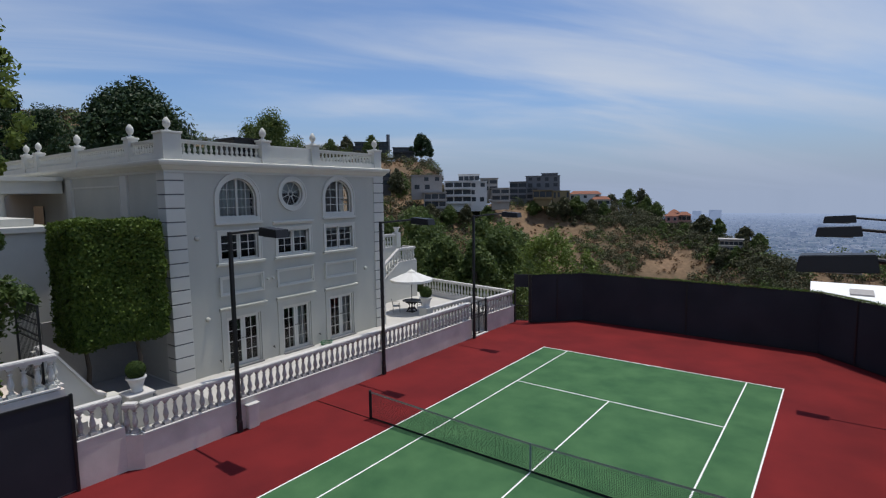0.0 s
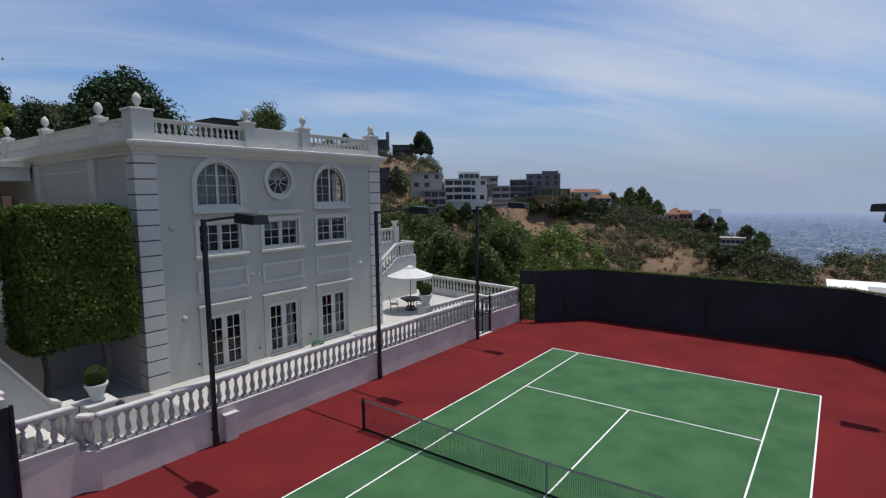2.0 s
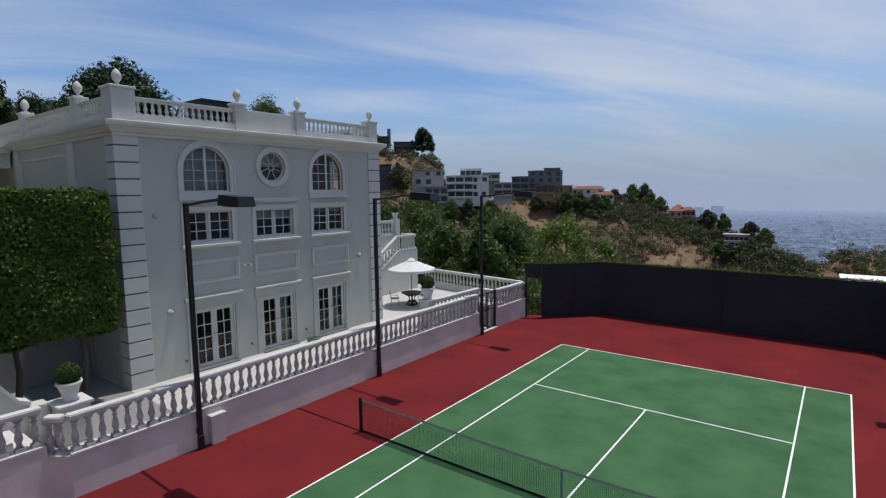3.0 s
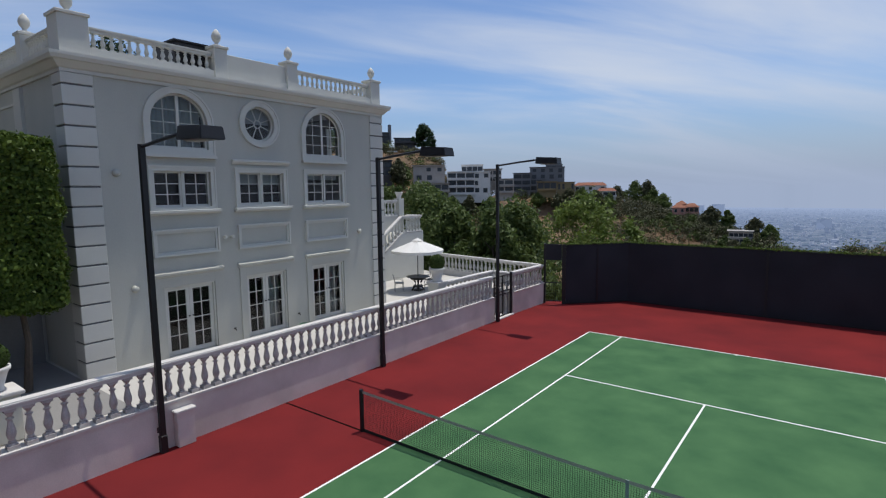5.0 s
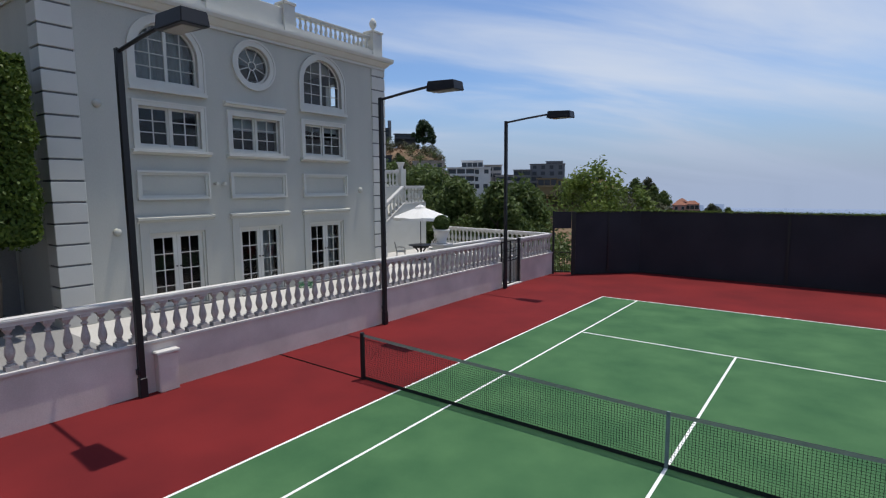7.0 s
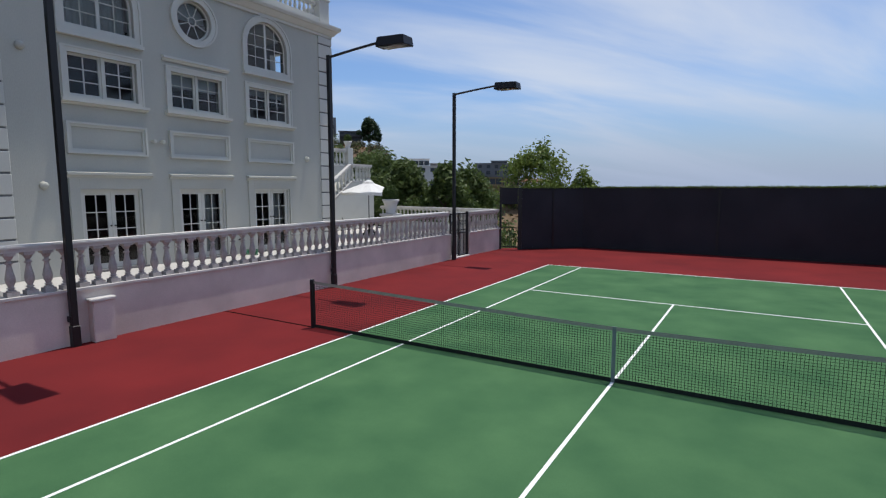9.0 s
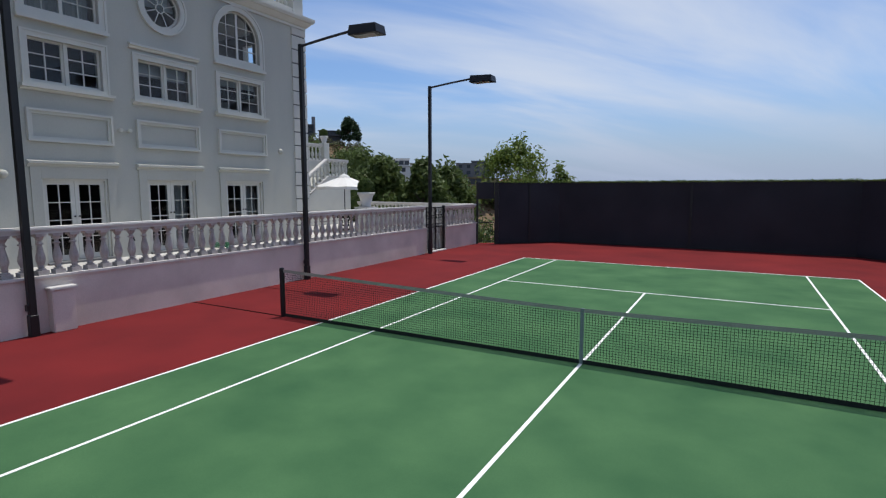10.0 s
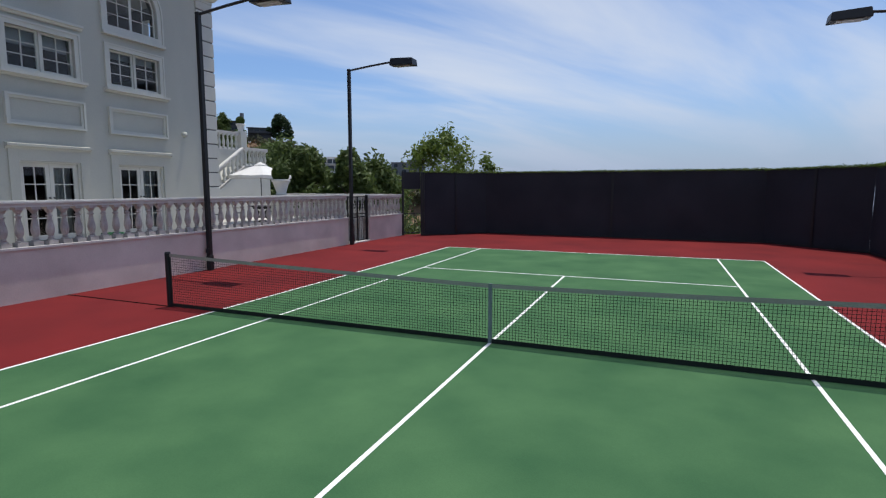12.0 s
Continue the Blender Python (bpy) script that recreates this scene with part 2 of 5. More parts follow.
def tube(bm, pts, r, n=8):
    """A round bar along points; r: one radius or one for each point."""
    pts = [Vector(p) for p in pts]
    rr = r if isinstance(r, (list, tuple)) else [r] * len(pts)
    rings = []
    for i, p in enumerate(pts):
        d = (pts[min(i + 1, len(pts) - 1)] - pts[max(i - 1, 0)]).normalized()
        u = d.orthogonal().normalized() if abs(d.z) > 0.99 else d.cross(Vector((0, 0, 1))).normalized()
        w = d.cross(u)
        rings.append([bm.verts.new(p + rr[i] * (u * math.cos(2 * math.pi * k / n) + w * math.sin(2 * math.pi * k / n))) for k in range(n)])
    for a, b in zip(rings, rings[1:]):
        for k in range(n):
            bm.faces.new((a[k], a[(k + 1) % n], b[(k + 1) % n], b[k]))
    bm.faces.new(rings[0][::-1]); bm.faces.new(rings[-1])


def mesh_of(name, bm, material, smooth=False):
    bmesh.ops.recalc_face_normals(bm, faces=bm.faces[:])
    me = bpy.data.meshes.new(name)
    bm.to_mesh(me); bm.free()
    me.materials.append(material)
    if smooth:
        me.polygons.foreach_set("use_smooth", [True] * len(me.polygons))
    return me


def part(name, bm, material, parent=None, label="", smooth=False, at=None):
    """One mesh object, under a thing or a part; bm may be a mesh to share."""
    me = bm if isinstance(bm, bpy.types.Mesh) else mesh_of(name, bm, material, smooth)
    ob = new(name, me)
    if parent:
        ob.parent = parent
    if at is not None:
        ob.matrix_basis = at
    if label:
        ob["label"] = label
    return ob


def thing(name, at, label, category, group="", kind=""):
    ob = new(name)
    ob.matrix_basis = at
    ob.empty_display_size = 0.2
    return tagged(ob, label, category, group, kind)


def structure(name, bm, material, label="", category="", smooth=False):
    return tagged(part(name, bm, material, None, "", smooth), label, category, "", "structure")


def leaf_mesh(name, centres, normals, size, material, seed=0, aspect=1.7, tilt=0.7):
    """Small pointed leaves at the centres, facing more or less along the normals."""
    rng = np.random.default_rng(seed)
    c = np.asarray(centres, float); k = len(c)
    nn = np.asarray(normals, float) + rng.normal(0, tilt, (k, 3))
    nn /= np.linalg.norm(nn, axis=1, keepdims=True) + 1e-9
    u = np.cross(nn, rng.normal(0, 1, (k, 3)))
    u /= np.linalg.norm(u, axis=1, keepdims=True) + 1e-9
    w = np.cross(nn, u)
    s = (np.asarray(size) * rng.uniform(0.6, 1.35, k))[:, None]
    v = np.stack([c - u * s * aspect / 2, c + w * s / 2 + nn * s * 0.12, c + u * s * aspect / 2, c - w * s / 2 + nn * s * 0.12], 1).reshape(-1, 3)
    me = bpy.data.meshes.new(name)
    me.vertices.add(len(v)); me.vertices.foreach_set("co", v.ravel())
    me.loops.add(len(v)); me.loops.foreach_set("vertex_index", np.arange(len(v)))
    me.polygons.add(k)
    me.polygons.foreach_set("loop_start", np.arange(0, 4 * k, 4)); me.polygons.foreach_set("loop_total", np.full(k, 4))
    me.update(); me.validate()
    me.materials.append(material)
    return me


def flat_mesh(name, pts, material):
    """One flat face that looks along +x."""
    me = bpy.data.meshes.new(name)
    me.from_pydata(pts, [], [tuple(range(len(pts)))])
    me.materials.append(material)
    return me


def blob_points(rng, n, centre, radii, shell=0.55):
    d = rng.normal(0, 1, (n, 3)); d /= np.linalg.norm(d, axis=1, keepdims=True)
    r = shell + (1 - shell) * rng.uniform(0, 1, (n, 1)) ** 0.6
    return np.asarray(centre) + d * r * np.asarray(radii), d


# ---- the ground ----
CREST = [(-180, 240, -70), (-60, 240, -80), (-20, 260, -58), (-10, 310, -38.3), (-4.7, 335, -27.3), (-2.2, 335, -26.3), (-0.3, 330, -29.3), (1.3, 286, -30.8), (4.7, 316, -25.3), (8.2, 346, -20.3), (10.8, 365, -15.3), (13.5, 375, -12.8), (15.2, 380, -10.3), (19.2, 386, -3.3), (23.9, 388, 0.7),
         (27.5, 390, 1.7), (29.6, 385, 2.2), (30.8, 345, 2.7), (33.1, 335, 3.2), (36.9, 345, 13.7), (37.8, 380, 27.7), (39, 385, 34.7), (43.7, 385, 35.2), (50.4, 376, 39.7), (57.5, 317, 35.7), (65.5, 288, 39.7), (74, 249, 41.7), (83.8, 251, 41.7), (110, 240, 42), (180, 240, -20)]


def crest(az):
    a = [c[0] for c in CREST]
    return np.interp(az, a, [c[1] for c in CREST]), np.interp(az, a, [c[2] for c in CREST])


def ground_height(x, y):
    """The height of the hillside: the levelled site, the canyon, the ridge across it and the far plain."""
    r = math.hypot(x, y)
    az = math.degrees(math.atan2(-x, y))
    R, zc = crest(az)
    R, zc = float(R), float(zc)
    n = noise.noise((x / 60, y / 60, 0.3)) * 7 + noise.noise((x / 18, y / 18, 1.7)) * 2.2 + noise.noise((x / 6, y / 6, 4.0)) * 0.5
    near = -2.5 - max(0.0, r - 24) * 0.42
    if az > 60 or az < -120:
        near = -1.0 - max(0.0, r - 45) * 0.02
    if r < R:
        far = zc - (R - r) * 0.5 * (1 - 0.25 * (R - r) / R)
    else:
        far = zc - (r - R) * 0.42 - max(0.0, 30 - (r - R)) * 0.0
    far = max(far, -175)
    z = max(near, far)
    k = min(1.0, max(0.0, (r - 24) / 40)) * min(1.0, max(0.15, abs(r - R) / 25))
    z += n * k
    return max(z, -185 + n * 0.2) if r > 25 else -2.5


def build_ground():
    rs = [0, 12, 24, 28, 33]
    while rs[-1] < 4100:
        rs.append(rs[-1] * (1.028 if rs[-1] < 520 else 1.12) + 1.2)
    azs = np.concatenate([np.arange(-180, -24, 6.0), np.arange(-24, 84, 0.7), np.arange(84, 180, 6.0)])
    vs, fs = [], []
    for r in rs:
        for a in azs:
            x, y = -r * math.sin(radians(a)), r * math.cos(radians(a))
            vs.append((x, y, ground_height(x, y)))
    k = len(azs)
    for i in range(len(rs) - 1):
        for j in range(k):
            fs.append((i * k + j, i * k + (j + 1) % k, (i + 1) * k + (j + 1) % k, (i + 1) * k + j))
    me = bpy.data.meshes.new("ground")
    me.from_pydata(vs, [], fs)
    me.validate()
    me.materials.append(M_SOIL)
    me.polygons.foreach_set("use_smooth", [True] * len(me.polygons))
    return tagged(new("ground", me), "dry brown canyon hillside falling to a city plain", "hillside", "", "structure")


build_ground()

# ---- the tennis court ----
BY, SY = 12.1, 6.65          # base line and service line
FENCE = [(-9.55, 16.2), (-8.55, 16.55), (-6.12, 19.0), (6.44, 18.8), (9.33, 15.9), (9.55, -26.0)]
bm = bmesh.new()
prism(bm, [(-10.3, -26), (9.8, -26), (9.6, 16.1), (6.6, 19.1), (-6.15, 19.3), (-9.75, 16.5), (-9.8, 5)], -2.6, 0.0)
structure("court_floor", bm, M_RED, "dark red acrylic run-off surface of a tennis court", "court floor")
court = structure("playing_surface", boxes((-5.485, 5.485, -BY, BY, 0.0, 0.004)), M_GREEN, "green acrylic playing surface with white lines", "tennis court")
W = 0.05
for x0, x1, y0, y1 in [(-5.485, -5.435, -BY, BY), (5.435, 5.485, -BY, BY), (-4.14, -4.09, -BY + W, BY - W), (4.09, 4.14, -BY + W, BY - W),
                       (-5.435, 5.435, BY - W, BY), (-5.435, 5.435, -BY, -BY + W), (-4.09, 4.09, SY - 0.025, SY + 0.025), (-4.09, 4.09, -SY - 0.025, -SY + 0.025),
                       (-0.025, 0.025, -SY + 0.025, SY - 0.025), (-0.025, 0.025, BY - 0.15, BY - W), (-0.025, 0.025, -BY + W, -BY + 0.15)]:
    part("court_line", boxes((x0, x1, y0, y1, 0.004, 0.007)), M_LINE, court)


def tennis_net():
    net = thing("tennis_net", pose(0, 0, 0), "dark tennis net with grey band between black posts", "tennis net")
    P = 6.59
    top = lambda x: 0.905 + (1.05 - 0.905) * (abs(x) / P) ** 1.3
    for s in (-1, 1):
        bm = bmesh.new()
        lathe(bm, [(0.055, 0), (0.055, 1.06), (0.045, 1.09), (0.0, 1.10)][:3], 12, (s * P, 0, 0))
        part("post", bm, M_BLACK, net)
    bm = bmesh.new()
    t = 0.0029
    xs = np.arange(-P + 0.03, P, 0.047)
    for x in xs:
        h = top(x)
        for dx, dy in ((t, 0), (0, t)):
            bm.faces.new([bm.verts.new(p) for p in ((x - dx, -dy, 0.03), (x + dx, dy, 0.03), (x + dx, dy, h), (x - dx, -dy, h))])
    for k in range(1, 21):
        f = k / 21
        for a, b in zip(np.linspace(-P, P, 33)[:-1], np.linspace(-P, P, 33)[1:]):
            za, zb = 0.03 + (top(a) - 0.03) * f, 0.03 + (top(b) - 0.03) * f
            for dy, dz in ((0, t), (t, 0)):
                bm.faces.new([bm.verts.new(p) for p in ((a, -dy, za - dz), (b, -dy, zb - dz), (b, dy, zb + dz), (a, dy, za + dz))])
    part("net_mesh", bm, M_NETCORD, net)
    for nm, f0, f1, m in (("top_band", lambda x: top(x) - 0.055, lambda x: top(x) + 0.006, M_BAND), ("bottom_band", lambda x: 0.008, lambda x: 0.07, M_NETCORD)):
        bm = bmesh.new()
        g = np.linspace(-P + 0.05, P - 0.05, 41)
        for s in (-1, 1):
            prev = None
            for x in g:
                cur = [bm.verts.new((x, s * 0.008, f0(x))), bm.verts.new((x, s * 0.008, f1(x)))]
                if prev:
                    bm.faces.new((prev[0], cur[0], cur[1], prev[1]))
                prev = cur
        part(nm, bm, m, net)
    part("centre_strap", boxes((-0.028, 0.028, -0.013, 0.013, 0.008, 0.915)), M_STRAP, net, "grey webbing centre strap")
    # thin dark strip that paints the net cable's shadow on the floor
    bm = boxes((-9.68, -P - 0.06, -0.03, 0.03, 0.0005, 0.004))
    part("cable_shadow", bm, M_SHADOW, net)


tennis_net()


# ---- court lights ----
def court_light(at, group="court lights"):
    t = thing("court_light", at, "tall black square-post court light with box head", "court light", group)
    part("pole", soft_box(-0.06, 0.06, -0.06, 0.06, 0.02, 7.08, 0.008, 1), M_BLACK, t)
    part("base_plate", soft_box(-0.075, 0.075, -0.075, 0.075, 0, 0.42, 0.01, 1), M_BLACK, t)
    bm = bmesh.new()
    tube(bm, [(0.02, 0, 7.02), (1.0, 0, 7.12), (2.0, 0, 7.20)], 0.04, 8)
    part("arm", bm, M_BLACK, t)
    bm = bmesh.new()
    a = [bm.verts.new(p) for p in ((1.92, -0.20, 7.03), (2.93, -0.25, 6.99), (2.93, 0.25, 6.99), (1.92, 0.20, 7.03))]
    b = [bm.verts.new(p) for p in ((1.96, -0.18, 7.30), (2.89, -0.23, 7.24), (2.89, 0.23, 7.24), (1.96, 0.18, 7.30))]
    bm.faces.new(a[::-1]); bm.faces.new(b)
    for i in range(4):
        bm.faces.new((a[i], a[(i + 1) % 4], b[(i + 1) % 4], b[i]))
    bmesh.ops.bevel(bm, geom=bm.edges[:], offset=0.015, segments=2, affect="EDGES")
    head = part("lamp_head", bm, M_BLACK, t)
    part("lens", boxes((2.12, 2.76, -0.15, 0.15, 6.99, 7.005)), M_LENS, head, "pale glass lens")
    part("junction_box", soft_box(-0.05, 0.05, -0.10, -0.06, 0.5, 0.62, 0.005, 1), M_BLACK, t)
    return t


lamp = court_light(pose(-9.58, -3.47, 0))
copy_thing(lamp, pose(-9.56, 3.9, 0))
copy_thing(lamp, pose(-9.52, 11.4, 0))
for y in (-3.55, 3.95, 11.2):
    copy_thing(lamp, pose(9.4, y, 0, 0, 0, 180))


# ---- windscreen fence ----
def fence_run(name, p, q, z1, label, lip=True):
    f = tagged(new(name), label, "fence", "windscreen fence runs")
    d = Vector((q[0] - p[0], q[1] - p[1], 0)); n = d.length
    f.matrix_basis = pose(p[0], p[1], 0, 0, 0, math.degrees(math.atan2(d.y, d.x)))
    bm = bmesh.new()
    k = max(2, int(n / 0.35)); m = 8
    rng = random.Random(int(n * 100))
    grid = [[bm.verts.new((n * i / k, 0.03 * math.sin(i * 0.9) * math.sin(math.pi * j / m) + rng.uniform(-0.012, 0.012), 0.005 + (z1 - 0.025) * j / m)) for j in range(m + 1)] for i in range(k + 1)]
    for i in range(k):
        for j in range(m):
            bm.faces.new((grid[i][j], grid[i + 1][j], grid[i + 1][j + 1], grid[i][j + 1]))
    part("windscreen", bm, M_SCREEN, f, "black windscreen cloth", True)
    npost = max(2, int(round(n / 3.0)) + 1)
    for i in range(npost):
        bm = bmesh.new()
        lathe(bm, [(0.03, 0), (0.03, z1)], 8, (n * i / (npost - 1), 0.07, 0))
        part("post", bm, M_BLACK, f)
    bm = bmesh.new()
    tube(bm, [(0, 0.07, z1), (n, 0.07, z1)], 0.025, 6)
    part("top_rail", bm, M_BLACK, f)
    # doubled hems where two widths of cloth meet, and the hem along the foot
    for i in range(1, max(2, int(round(n / 6.1)))):
        xx = n * i / max(2, int(round(n / 6.1)))
        part("seam", boxes((xx - 0.05, xx + 0.05, -0.055, -0.045, 0.01, z1 - 0.02)), M_BLACK, f)
    part("hem", boxes((0, n, -0.05, -0.042, 0.005, 0.09)), M_BLACK, f)
    return f


for a, b in zip(FENCE[1:], FENCE[2:]):
    fence_run("windscreen_fence", a, b, 3.12, "black windscreen cloth on a tall chain-link court fence")


# ---- balustrades ----
def baluster_mesh(h, r, name="baluster", material=None, n=10):
    bm = bmesh.new()
    k = r
    prof = [(0.95, 0.10), (0.98, 0.115), (0.95, 0.135), (0.60, 0.145), (0.56, 0.165), (0.80, 0.175), (0.80, 0.19), (0.52, 0.20), (0.60, 0.225), (0.90, 0.30), (1.0, 0.355), (1.0, 0.385), (0.90, 0.45),
            (0.66, 0.56), (0.48, 0.655), (0.46, 0.69), (0.78, 0.70), (0.80, 0.715), (0.78, 0.73), (0.46, 0.74), (0.44, 0.79), (0.66, 0.80), (0.80, 0.835), (0.98, 0.86), (0.98, 0.88)]
    lathe(bm, [(a * k, b * h) for a, b in prof], n)
    box(bm, -k * 1.12, k * 1.12, -k * 1.12, k * 1.12, 0, 0.10 * h)
    box(bm, -k * 1.08, k * 1.08, -k * 1.08, k * 1.08, 0.88 * h, h)
    return mesh_of(name, bm, material or M_BALUSTER)


BAL = baluster_mesh(0.86, 0.085)
BAL_WHITE = baluster_mesh(0.86, 0.085, "white_baluster", M_TRIM)
BAL_ROOF = baluster_mesh(0.49, 0.07, "roof_baluster", M_TRIM, 8)


def balustrade(p, q, z0, z1=None, mesh=None, h=0.86, gap=0.30, rail=(0.26, 0.085), label="", base=True, material=None, group="terrace balustrades", ends=(0.15, 0.15), drop=0.0):
    """A run from p to q (plan) that stands on z0 at p and z1 at q."""
    z1 = z0 if z1 is None else z1
    d = Vector((q[0] - p[0], q[1] - p[1])); n = d.length
    t = thing("balustrade", pose(p[0], p[1], z0, 0, 0, math.degrees(math.atan2(d.y, d.x))), label or "white-railed balustrade with turned mauve stone balusters", "balustrade", group)
    s = (z1 - z0) / n
    lift = 0.05 if base else 0.0
    for nm, w, a, b, m in (("handrail", rail[0], lift + h, lift + h + rail[1], M_RAIL), ("rail_moulding", rail[0] - 0.07, lift + h - 0.05, lift + h, M_RAIL)) + ((("plinth", rail[0] + 0.08, -drop, lift, M_RAIL),) if base else ()):
        bm = bmesh.new()
        vs = box(bm, 0, n, -w / 2, w / 2, a, b)
        for v in vs:
            v.co.z += s * v.co.x
        if nm == "handrail":
            bmesh.ops.bevel(bm, geom=bm.edges[:], offset=0.025, segments=2, affect="EDGES")
        part(nm, bm, material or m, t)
    k = max(1, int(round((n - ends[0] - ends[1]) / gap)))
    for i in range(k + 1):
        x = ends[0] + (n - ends[0] - ends[1]) * i / k
        part("baluster", mesh or BAL, None, t, at=pose(x, 0, s * x + lift))
    return t


WX, WT = -9.68, 1.08                           # court face and top of the low wall
bm = bmesh.new()
prism(bm, [(WX, -6.62), (WX, 11.4), (WX - 0.32, 11.4), (WX - 0.32, -6.62)], -0.5, WT)
structure("wall_court", bm, M_MAUVE, "low mauve stucco retaining wall", "retaining wall")
bm = bmesh.new()
prism(bm, [(-10.1, -26), (-9.99, -8.3), (-9.97, -6.99), (WX, -6.622), (WX - 0.32, -6.622), (-10.4, -6.95), (-10.5, -26)], -0.5, WT)
structure("wall_court_near", bm, M_MAUVE, "mauve stucco retaining wall below a stair", "retaining wall")
part_step = structure("wall_step", boxes((-10.4, -9.975, -8.3, -6.99, WT, 1.36)), M_MAUVE, "raised mauve stucco step of the wall", "retaining wall")
bm = bmesh.new()
prism(bm, [(WX, 13.1), (-9.58, 16.2), (-9.88, 16.2), (WX - 0.3, 13.1)], -0.5, WT - 0.03)
structure("wall_court_far", bm, M_MAUVE, "low mauve stucco wall beside the gate", "retaining wall")
balustrade((WX - 0.13, -6.6), (WX - 0.13, 11.35), WT)
balustrade((-10.16, -6.93), (WX - 0.16, -6.66), WT, gap=0.2, ends=(0.08, 0.1))
balustrade((-10.13, -8.25), (-10.13, -7.0), 1.36)
balustrade((WX - 0.1, 13.15), (-9.7, 16.15), WT - 0.03)
balustrade((-9.85, 16.2), (-18.2, 17.5), 1.05, mesh=BAL_WHITE, label="white balustrade with turned balusters along the terrace edge", drop=0.27)
balustrade((-11.08, 9.3), (-10.98, 13.3), 1.0, mesh=BAL_WHITE, label="white inner balustrade beside the gate steps", drop=0.22)
balustrade((-10.9, 13.36), (-9.95, 13.2), 1.0, mesh=BAL_WHITE, label="short white balustrade return at the gate", drop=1.2)
tagged(part("wall_pedestal", soft_box(WX - 0.02, WX + 0.20, -3.16, -2.74, 0, 0.84, 0.015), M_MAUVE), "small mauve stucco pier against the wall foot", "pier")
tagged(part("pedestal_cap", soft_box(WX - 0.02, WX + 0.24, -3.20, -2.70, 0.84, 0.90, 0.012), M_RAIL), "white cap of the small pier", "pier cap")

# ---- terrace ----
bm = bmesh.new()
prism(bm, [(-10.01, -6.95), (-10.01, 9.2), (-10.8, 9.2), (-10.8, 13.1), (-10.01, 13.1), (-9.85, 16.2), (-18.3, 17.7), (-20, 17.7), (-20, 8.5), (-14.1, 8.5), (-14.1, -3.3), (-20, -3.3), (-20, -6.95)], -2.6, 0.78)
structure("terrace_floor", bm, M_TERRACE, "pale plastered terrace between house and court", "terrace")
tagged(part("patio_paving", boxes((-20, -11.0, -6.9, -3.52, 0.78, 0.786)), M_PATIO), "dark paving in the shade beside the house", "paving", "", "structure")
tagged(part("gate_landing", boxes((-10.82, -9.7, 9.2, 13.1, -0.3, 0.015)), M_PATIO), "dark paved landing inside the court gate", "paving", "", "structure")


# ---- the house ----
FX, Y0, Y1, ZB, ZT = -13.93, -3.43, 8.67, 0.78, 9.48
COLS = (-0.37, 2.48, 5.37)


def arch_pts(yc, w, z0, zs, n=14):
    """Outline of an arched opening: y, z."""
    pts = [(yc - w / 2, z0), (yc + w / 2, z0)]
    for i in range(n + 1):
        a = math.pi * i / n
        pts.append((yc + w / 2 * math.cos(a), zs + w / 2 * math.sin(a)))
    return pts


def circle_pts(yc, zc, r, n=28):
    return [(yc + r * math.cos(2 * math.pi * i / n), zc + r * math.sin(2 * math.pi * i / n)) for i in range(n)]


def rect_pts(y0, y1, z0, z1):
    return [(y0, z0), (y1, z0), (y1, z1), (y0, z1)]


def pierced(loops, x0, x1, axis="x"):
    """A slab from x0 to x1 whose outline is the first loop and whose holes are the others."""
    bm = bmesh.new()
    es = []
    for lp in loops:
        vs = [bm.verts.new((x0, y, z)) for y, z in lp]
        es += [bm.edges.new((vs[i], vs[(i + 1) % len(vs)])) for i in range(len(vs))]
    bmesh.ops.triangle_fill(bm, use_beauty=True, edges=es)
    r = bmesh.ops.extrude_face_region(bm, geom=bm.faces[:])
    bmesh.ops.translate(bm, verts=[v for v in r["geom"] if isinstance(v, bmesh.types.BMVert)], vec=(x1 - x0, 0, 0))
    if axis == "y":
        for v in bm.verts:
            v.co = (v.co.y, v.co.x, v.co.z)
    return bm


DW, DZ0, DZ1 = 1.67, 0.84, 3.08
MW, MZ0, MZ1 = 1.80, 5.56, 6.68
AW, AZ0, AZS = 1.80, 7.39, 8.17
OZ, OR = 8.385, 0.60
house = tagged(new("house"), "grey-white stucco mansion with quoins, cornice and roof balustrade", "house")
holes = []
for i, c in enumerate(COLS):
    holes.append(rect_pts(c - DW / 2, c + DW / 2, DZ0, DZ1))
    holes.append(rect_pts(c - MW / 2, c + MW / 2, MZ0, MZ1))
    holes.append(circle_pts(c, OZ, OR) if i == 1 else arch_pts(c, AW, AZ0, AZS))
part("wall", pierced([rect_pts(Y0, Y1, ZB, ZT)] + holes, FX - 0.32, FX), M_STUCCO, house)
HX = -34.0
part("wall", boxes((HX, FX - 0.32, Y0, Y0 + 0.3, ZB, ZT)), M_STUCCO, house)
part("wall", boxes((HX, -17.2, Y1 - 0.3, Y1, ZB, ZT), (-14.6, FX - 0.32, Y1 - 0.3, Y1, ZB, ZT), (-17.2, -14.6, Y1 - 0.3, Y1, ZB, 7.35), (-17.2, -14.6, Y1 - 0.3, Y1, 8.95, ZT)), M_STUCCO, house)
part("rear_glazing", boxes((-17.2, -14.6, Y1 - 0.2, Y1 - 0.14, 8.0, 8.05), (-16.35, -16.3, Y1 - 0.2, Y1 - 0.14, 7.35, 8.95), (-15.5, -15.45, Y1 - 0.2, Y1 - 0.14, 7.35, 8.95)), M_TRIM, house)
part("wall", boxes((HX - 0.3, HX, Y0, Y1, ZB, ZT)), M_STUCCO, house)
